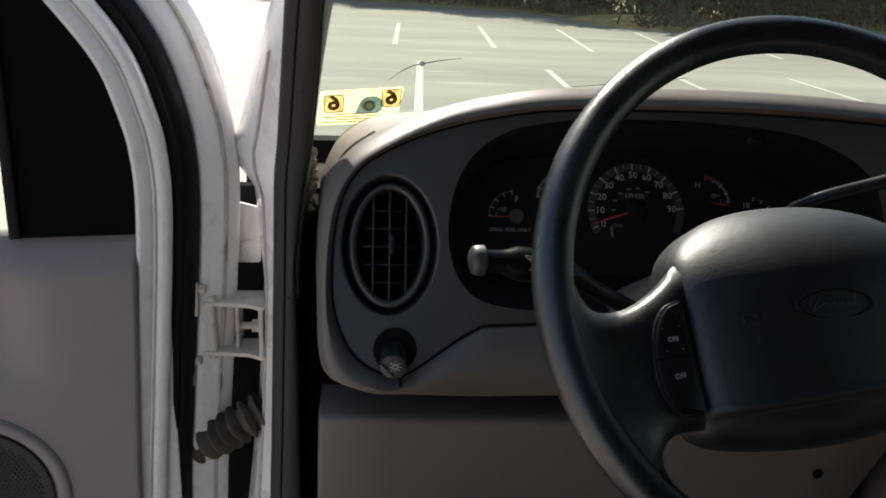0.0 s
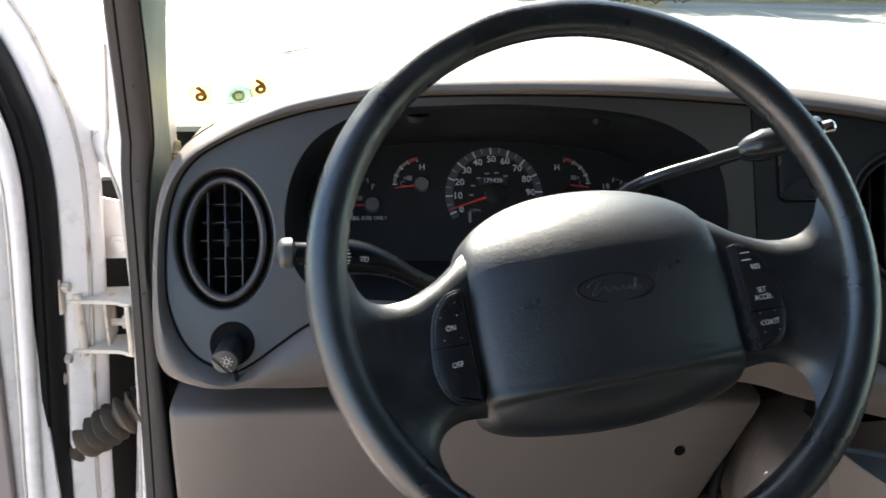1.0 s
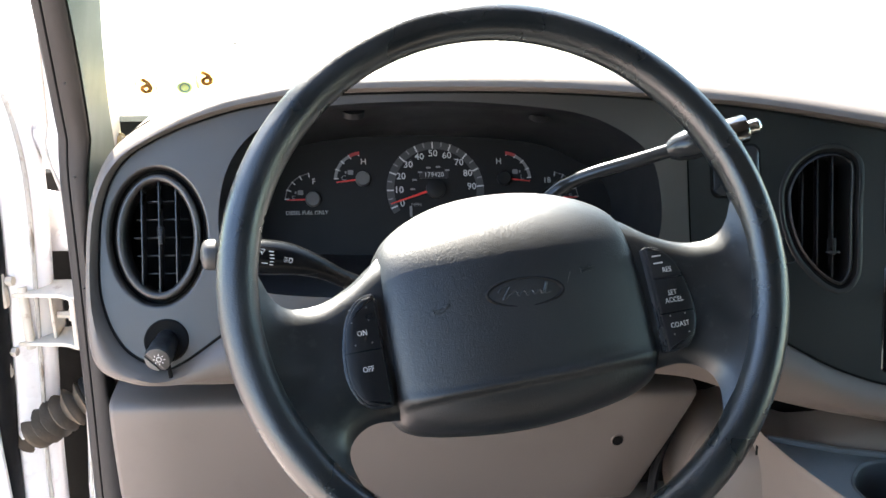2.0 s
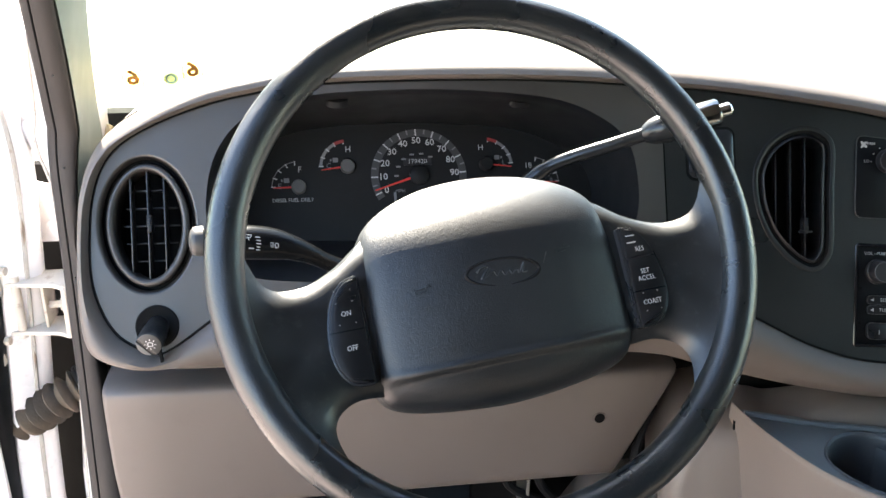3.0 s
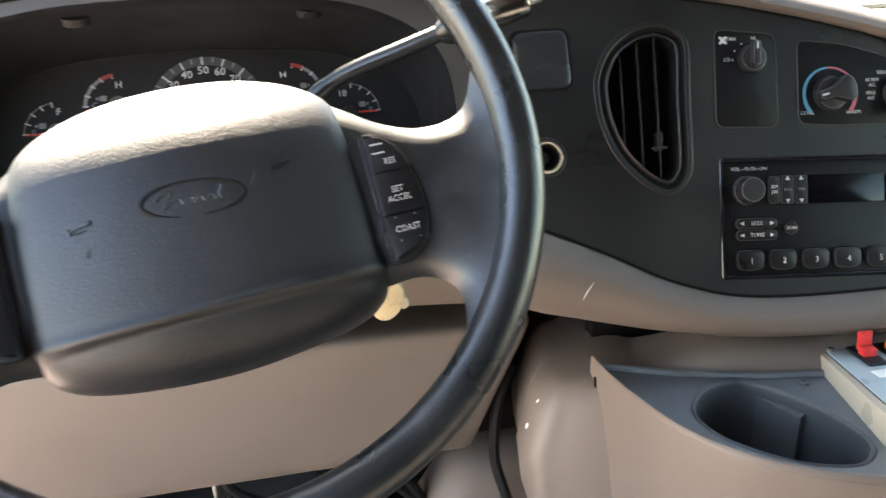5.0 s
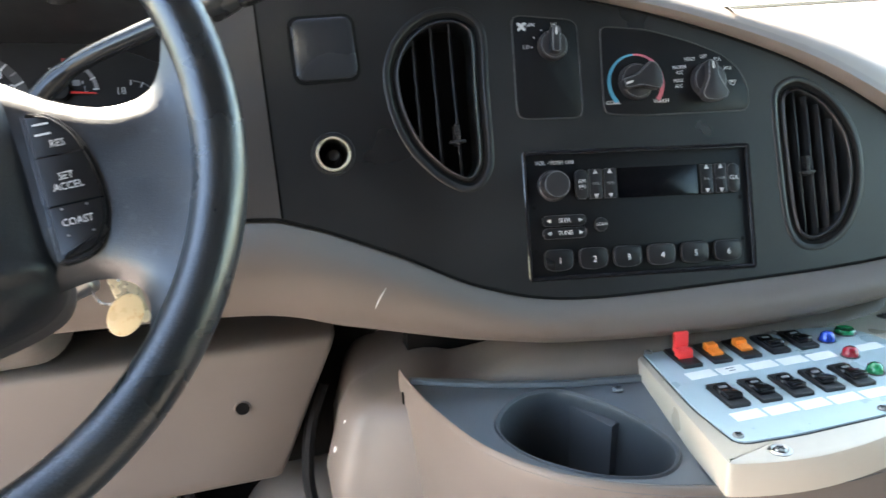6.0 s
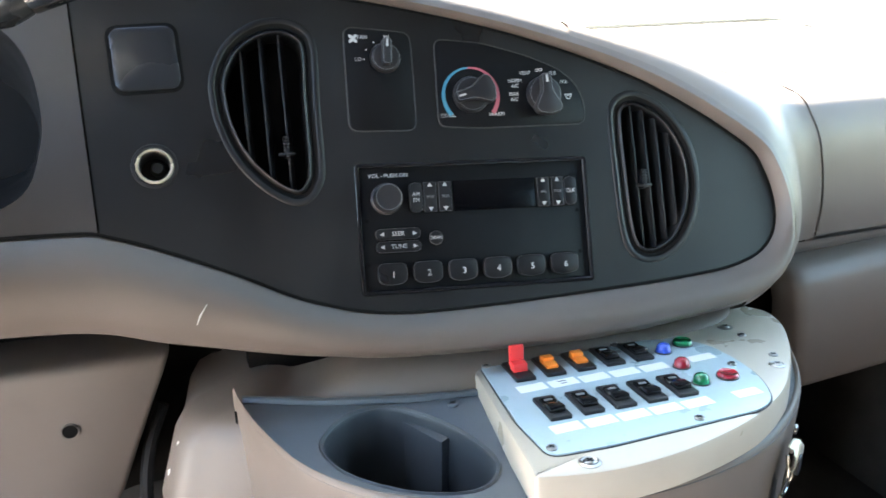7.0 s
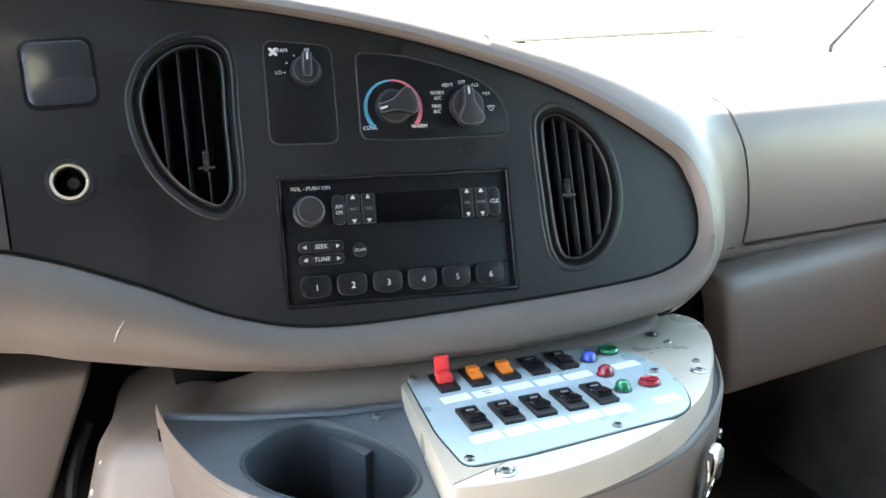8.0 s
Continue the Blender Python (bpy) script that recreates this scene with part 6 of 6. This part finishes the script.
for i in range(9):
    j = 12 + 6 * i + rnd.randint(0, 2)
    run = []
    for q in range(5):
        z, u = e_curve[j + q]
        z2, u2 = e_curve[j + q + 1]
        t = Vector((u2 - e_curve[j][1], z2 - e_curve[j][0])).normalized()
        run.append((u + t.y * (-.061 + .0012 * rnd.uniform(-1, 1)), .0158, z - t.x * -.061 - ZB))
    bm = bmesh.new()
    k = rnd.uniform(.5, 1.2)
    tube(bm, run, [.0003, .0016 * k, .0027 * k, .0015 * k, .0003], 7)
    part("rust_spot", bm, RUST, door, "brown rust blister along the seam", local=True, smooth=60)
bm = bmesh.new()
block(bm, (.0, -.055, .0), (1.0, -.045, .72), .003)
block(bm, (.035, -.045, .0), (1.0, .05, .70), .004)
part("shell", bm, WHITE, door, local=True)
bm = bmesh.new()
slab(bm, [(x, z - ZB) for x, z in round_poly([(.060, 1.285), (.060, 1.40), (.085, 1.47), (.125, 1.54), (.19, 1.62), (.20, 1.285)], .01)], -.052, -.042, .001, pose(0, 0, 0, 90, 0, 0))
part("corner_panel", bm, MIRROR_CORNER, door, "black mirror corner panel", local=True)
bm = bmesh.new()
block(bm, (.188, .03, .735), (.200, .058, 1.25), .002)
part("division_bar", bm, RUBBER, door, local=True)
bm = bmesh.new()
block(bm, (.20, .036, .735), (.98, .040, 1.27))
g = part("door_glass", bm, SIDE_GLASS, door, local=True)
g.visible_shadow = False
bm = bmesh.new()
rows = []
for z, dv, du in ((.56, 0, .0), (.90, 0, .0), (1.05, .0, .0), (1.10, 0, 0), (1.115, 0, 0), (1.13, 0, 0), (1.16, 0, 0), (1.20, .0, 0), (1.225, 0, 0), (1.240, .0, 0), (1.250, .003, .0), (1.259, .008, 0), (1.282, .027, .001), (1.288, .033, .003), (1.291, .040, .005), (1.291, .052, .008)):
    ul = .082 - (.082 - .0665) * (z - .94) / .35
    row = [(ul + du, .05 - dv, z - ZB), (ul + du, .066 - dv, z - ZB), (ul + .004 + du, .070 - dv, z - ZB)]
    for i in range(1, 41):
        u = ul + .004 + .9 * (i / 40) ** 1.7
        swell = -.0175 / (1 + math.exp(-(u - .200) / .009)) * (1 / (1 + math.exp(-(z - 1.122) / .007))) * (1 / (1 + math.exp((z - 1.238) / .008)))
        row.append((u, .070 - dv + swell, z - ZB))
    rows.append(row)
loft(bm, rows, False)
part("trim_panel", bm, FABRIC, door, "grey moulded door trim", local=True, smooth=60)
SPK = pose(.278, .0705, .965 - ZB, 90, 0, 180)
bm = bmesh.new()
lathe(bm, [(.100, -.001), (.098, .003), (.094, .0035), (.09, .003), (0, .004)], 48, SPK)
spk = part("speaker_grille", bm, BLACK, door, "black perforated speaker grille", local=True)
bm = bmesh.new()
lathe(bm, [(.1185, -.001), (.1165, .0025), (.1125, .0042), (.1075, .0042), (.1035, .0025), (.1005, -.001)], 48, SPK, True)
part("speaker_rim", bm, FABRIC, door, "raised grey moulding round the grille", local=True, smooth=70)
bm = bmesh.new()
for i in range(-17, 18):
    for j in range(-17, 18):
        x, y = .0052 * (i + .5 * (j % 2)), .0045 * j
        if x * x + y * y < .088 ** 2 and x > -.03 and y > -.05:
            loft(bm, [[SPK @ Vector((x + .0017 * math.cos(a) * s, y + .0017 * math.sin(a) * s, h)) for a in (math.pi / 3 * q for q in range(6))] for s, h in ((1.25, .0036), (1, .0046))], True, (False, False))
tagged(part("perforation", bm, PIN, spk, local=True), kind="stuff")

# hinge between pillar and door
hinge = thing("door_hinge", (-.25, 1.29, 1.10), "white painted steel door hinge", "hinge")
for z in (1.183, 1.116):
    bm = bmesh.new()
    slab(bm, round_poly([(-.287, 1.292), (-.255, 1.290), (-.222, 1.286), (-.206, 1.274), (-.198, 1.285), (-.198, 1.335), (-.285, 1.335)], .008), z - .0025, z + .0025, .0015)
    part("hinge_leaf", bm, OLD_PAINT, hinge)
bm = bmesh.new()
block(bm, (-.210, 1.274, 1.116), (-.2045, 1.335, 1.183), .002)
part("pillar_plate", bm, OLD_PAINT, hinge)
bm = bmesh.new()
block(bm, (-.2415, 1.300, 1.118), (-.2375, 1.345, 1.181), .0015)
block(bm, (-.280, 1.336, 1.118), (-.2375, 1.345, 1.181), .0015)
part("knuckle", bm, OLD_PAINT, hinge)
bm = bmesh.new()
tube(bm, [(-.2695, 1.298, 1.108), (-.2695, 1.298, 1.192)], .0058, 14)
part("hinge_pin", bm, OLD_PAINT, hinge)
bm = bmesh.new()
tube(bm, [(-.210, 1.312, 1.146), (-.222, 1.312, 1.146), (-.2222, 1.312, 1.146), (-.237, 1.312, 1.146)], [.009, .009, .005, .005], 6)
part("hinge_bolt", bm, OLD_PAINT, hinge)
for z, dx in ((1.194, 0), (1.098, -.009)):
    bm = bmesh.new()
    block(bm, (-.290 + dx, 1.280, z - .024), (-.283 + dx, 1.335, z + .024), .003)
    part("door_bracket", bm, OLD_PAINT, hinge)
    bm = bmesh.new()
    tube(bm, [(-.284 + dx, 1.290, z + .010), (-.274 + dx, 1.288, z + .010)], .006, 6)
    part("bracket_bolt", bm, OLD_PAINT, hinge)
fender = thing("fender_bracket", (-.23, 1.36, 1.2), "white fender bracket with a round bolt", "bracket")
bm = bmesh.new()
slab(bm, round_poly([(-.262, 1.215), (-.215, 1.215), (-.215, 1.29), (-.255, 1.30)], .006), -1.362, -1.358, .001, pose(0, 0, 0, 90, 0, 0))
part("plate", bm, WHITE, fender)
bm = bmesh.new()
lathe(bm, [(.012, 0), (.011, .003), (.0065, .003), (.006, .007), (0, .0075)], 18, pose(-.229, 1.3575, 1.235, 90, 0, 0))
part("bolt", bm, WHITE, fender)
boot = thing("wiring_boot", (-.26, 1.27, 1.0), "dusty ribbed rubber wiring boot between door and pillar", "wiring boot")
bm = bmesh.new()
pts, rad = [], []
base = spline([(-.335, 1.325, .952), (-.302, 1.312, .972), (-.264, 1.298, .996), (-.236, 1.295, 1.016), (-.206, 1.305, 1.030)], 61)
for i, p in enumerate(base):
    pts.append(tuple(p))
    rad.append(.0220 + .0058 * math.cos(i * 2 * math.pi / 6))
tube(bm, pts, rad, 18)
part("ribbed_sleeve", bm, CONDUIT, boot, smooth=80)
for p, q, r in ((base[0], base[4], .030), (base[60], base[56], .029)):
    bm = bmesh.new()
    tube(bm, [tuple(p + (q - p) * f) for f in (0.0, .3, .8, 1.0)], [r, r, r * .96, r * .82], 18)
    part("end_cuff", bm, RUBBER, boot, "black rubber end cuff", smooth=60)

# ---- outside ----
bm = bmesh.new()
vs = [bm.verts.new(p) for p in ((-400, -200, 0), (400, -200, 0), (400, 800, 0), (-400, 800, 0))]
bm.faces.new(vs)
solo("ground", bm, ASPHALT, "sunlit old grey asphalt parking lot", "ground", "structure")
bm = bmesh.new()
bm.faces.new([bm.verts.new(p) for p in ((-30, -25, .003), (-.75, -25, .003), (-.75, 3.0, .003), (-2.6, 15, .003), (-5.5, 36, .003), (-30, 40, .003))])
solo("pavement", bm, CONCRETE, "pale pinkish concrete strip beside the lot", "pavement", "structure")
for x0, y0, dx, y1 in [(.63 + 2.18 * i, 19.0, .40 + .22 * i, 26.5) for i in range(-4, 6)] + [(.55 + 2.18 * i, 9.6, .42, 15.8 - .7 * (i > 0)) for i in range(-5, 6)]:
    bm = bmesh.new()
    block(bm, (-.055, 0, .002), (.055, y1 - y0, .006), 0, pose(x0, y0, 0, 0, 0, -math.degrees(dx / (y1 - y0))))
    solo("parking_line", bm, LINE, "worn white parking line on the asphalt", "parking line", "", group="parking lines")
def far_edge(x):
    return float(np.interp(x, [-60, -6, 7, 9, 60], [49, 46, 36, 31, 34]))


bm = bmesh.new()
xs = [-60 + 2.0 * i for i in range(61)]
loft(bm, [[(x, far_edge(x) + dy, z) for x in xs] for dy, z in ((0, -.02), (.05, .08), (.3, .12), (4, .16), (60, .2))], False)
solo("verge", bm, DRY_GRASS, "dry grass verge beyond the parking lot", "verge", "structure")
bm = bmesh.new()
for i in range(3500):
    x = random.uniform(-30, 40)
    y = far_edge(x) + random.uniform(.1, 6)
    h, a = random.uniform(.1, .4), random.uniform(0, math.pi)
    d = Vector((math.cos(a), math.sin(a), 0)) * .05
    c = Vector((x, y, .1))
    bm.faces.new([bm.verts.new(q) for q in (c - d, c + d, c + Vector((random.uniform(-.1, .1), random.uniform(-.1, .1), h)))])
solo("grass", bm, DRY_GRASS, "tufts of dry grass on the verge", "grass", "stuff", smooth=0)

mound = thing("brush_pile", (9.6, 30.2, 0), "pile of cut branches on dry yellow grass", "brush pile")
rnd = random.Random(5)
bm = bmesh.new()
rings = []
for r, h in ((1.0, -.02), (.86, .07), (.62, .18), (.3, .27), (.08, .30)):
    rings.append([(9.6 + r * (2.1 + .25 * math.sin(3 * a)) * math.cos(a), 31.0 + r * (3.6 + .5 * math.cos(2 * a + 1)) * math.sin(a), h + .03 * math.sin(5 * a + r)) for a in (2 * math.pi * i / 28 for i in range(28))])
loft(bm, rings)
part("grass_mound", bm, material("straw_grass", (.42, .31, .12), .9, spread=.35, stain_size=2.5, stain=.5, stain_colour=(.20, .17, .07)), mound)
for i in range(46):
    a, b = rnd.uniform(0, 6.28), rnd.uniform(.1, .8)
    x, y, l = 9.9 + rnd.gauss(0, .7), 28.6 + rnd.gauss(0, .6), rnd.uniform(.5, 1.3)
    d = Vector((math.cos(a) * math.cos(b), math.sin(a) * math.cos(b), math.sin(b))) * l
    p = Vector((x, y, .06 + rnd.uniform(0, .18)))
    bm = bmesh.new()
    tube(bm, [p, p + d * .5 + Vector((rnd.uniform(-.06, .06), rnd.uniform(-.06, .06), .04)), p + d], [.035, .025, .008], 5)
    part("branch", bm, BARK, mound)

leaf_me = []
for k in range(3):
    rnd = random.Random(20 + k)
    bm = bmesh.new()
    for c in range(90):
        a, h = rnd.uniform(0, 6.283), 10.5 * rnd.random() ** 1.25 + .3
        r = rnd.uniform(.2, 2.6) * (1 - abs(h - 4.5) / 8.5)
        cc = Vector((r * math.cos(a), r * math.sin(a), h))
        for q in range(60):
            d = Vector((rnd.gauss(0, .55), rnd.gauss(0, .55), rnd.gauss(0, .4)))
            p = cc + d
            u, v = Vector((rnd.gauss(0, 1), rnd.gauss(0, 1), rnd.gauss(0, 1))).normalized() * .24, Vector((rnd.gauss(0, 1), rnd.gauss(0, 1), rnd.gauss(0, 1))).normalized() * .2
            bm.faces.new([bm.verts.new(s) for s in (p - u, p + v, p + u)])
    me = bpy.data.meshes.new("crown")
    bm.to_mesh(me)
    bm.free()
    me.materials.append(LEAF)
    bm = bmesh.new()
    tube(bm, [(0, 0, -.1), (.05, .02, 2), (.0, .1, 5), (.1, .1, 9)], [.22, .17, .12, .04], 10)
    for q in range(7):
        a, h = rnd.uniform(0, 6.28), rnd.uniform(2.2, 7)
        tube(bm, [(0, 0.05, h), (.8 * math.cos(a), .8 * math.sin(a), h + .6), (1.8 * math.cos(a), 1.8 * math.sin(a), h + 1.1)], [.07, .05, .02], 6)
    tme = bpy.data.meshes.new("trunk")
    bm.to_mesh(tme)
    bm.free()
    tme.materials.append(BARK)
    leaf_me.append((me, tme))
rnd = random.Random(7)
for i in range(44):
    x = -34 + 1.7 * i + rnd.uniform(-.5, .5)
    y = far_edge(x) + (3.2 if i % 2 else 6.0) + rnd.uniform(-.6, 1.2)
    me, tme = leaf_me[i % 3]
    tree = thing("tree", pose(x, y, .1, 0, 0, rnd.uniform(0, 360)), "dark leafy tree at the edge of the lot", "tree", "trees along the lot")
    for nm, q in (("trunk", tme), ("crown", me)):
        ob = new(nm, q)
        ob.parent = tree
bm = bmesh.new()
tube(bm, [(1.84, 1.60, 0.0), (1.87, 1.56, 1.30), (1.91, 1.52, 1.38), (2.0, 1.43, 1.57)], [.005, .005, .004, .002], 8)
solo("antenna_mast", bm, BLACK, "thin black antenna mast on the fender", "antenna")

foam = thing("foam_strip", (-.137, 1.30, 1.25), "crumpled yellowed foam strip beside the dashboard end", "foam strip")
bm = bmesh.new()
rnd = random.Random(3)
pts = [(-.148 + rnd.uniform(-.003, .003), 1.30 + .008 * i + rnd.uniform(-.004, .004), 1.27 + .012 * i) for i in range(9)]
tube(bm, [tuple(p) for p in spline(pts, 60)], [.0035 + .003 * rnd.random() for _ in range(60)], 9)
part("strip", bm, KEY, foam, smooth=0)
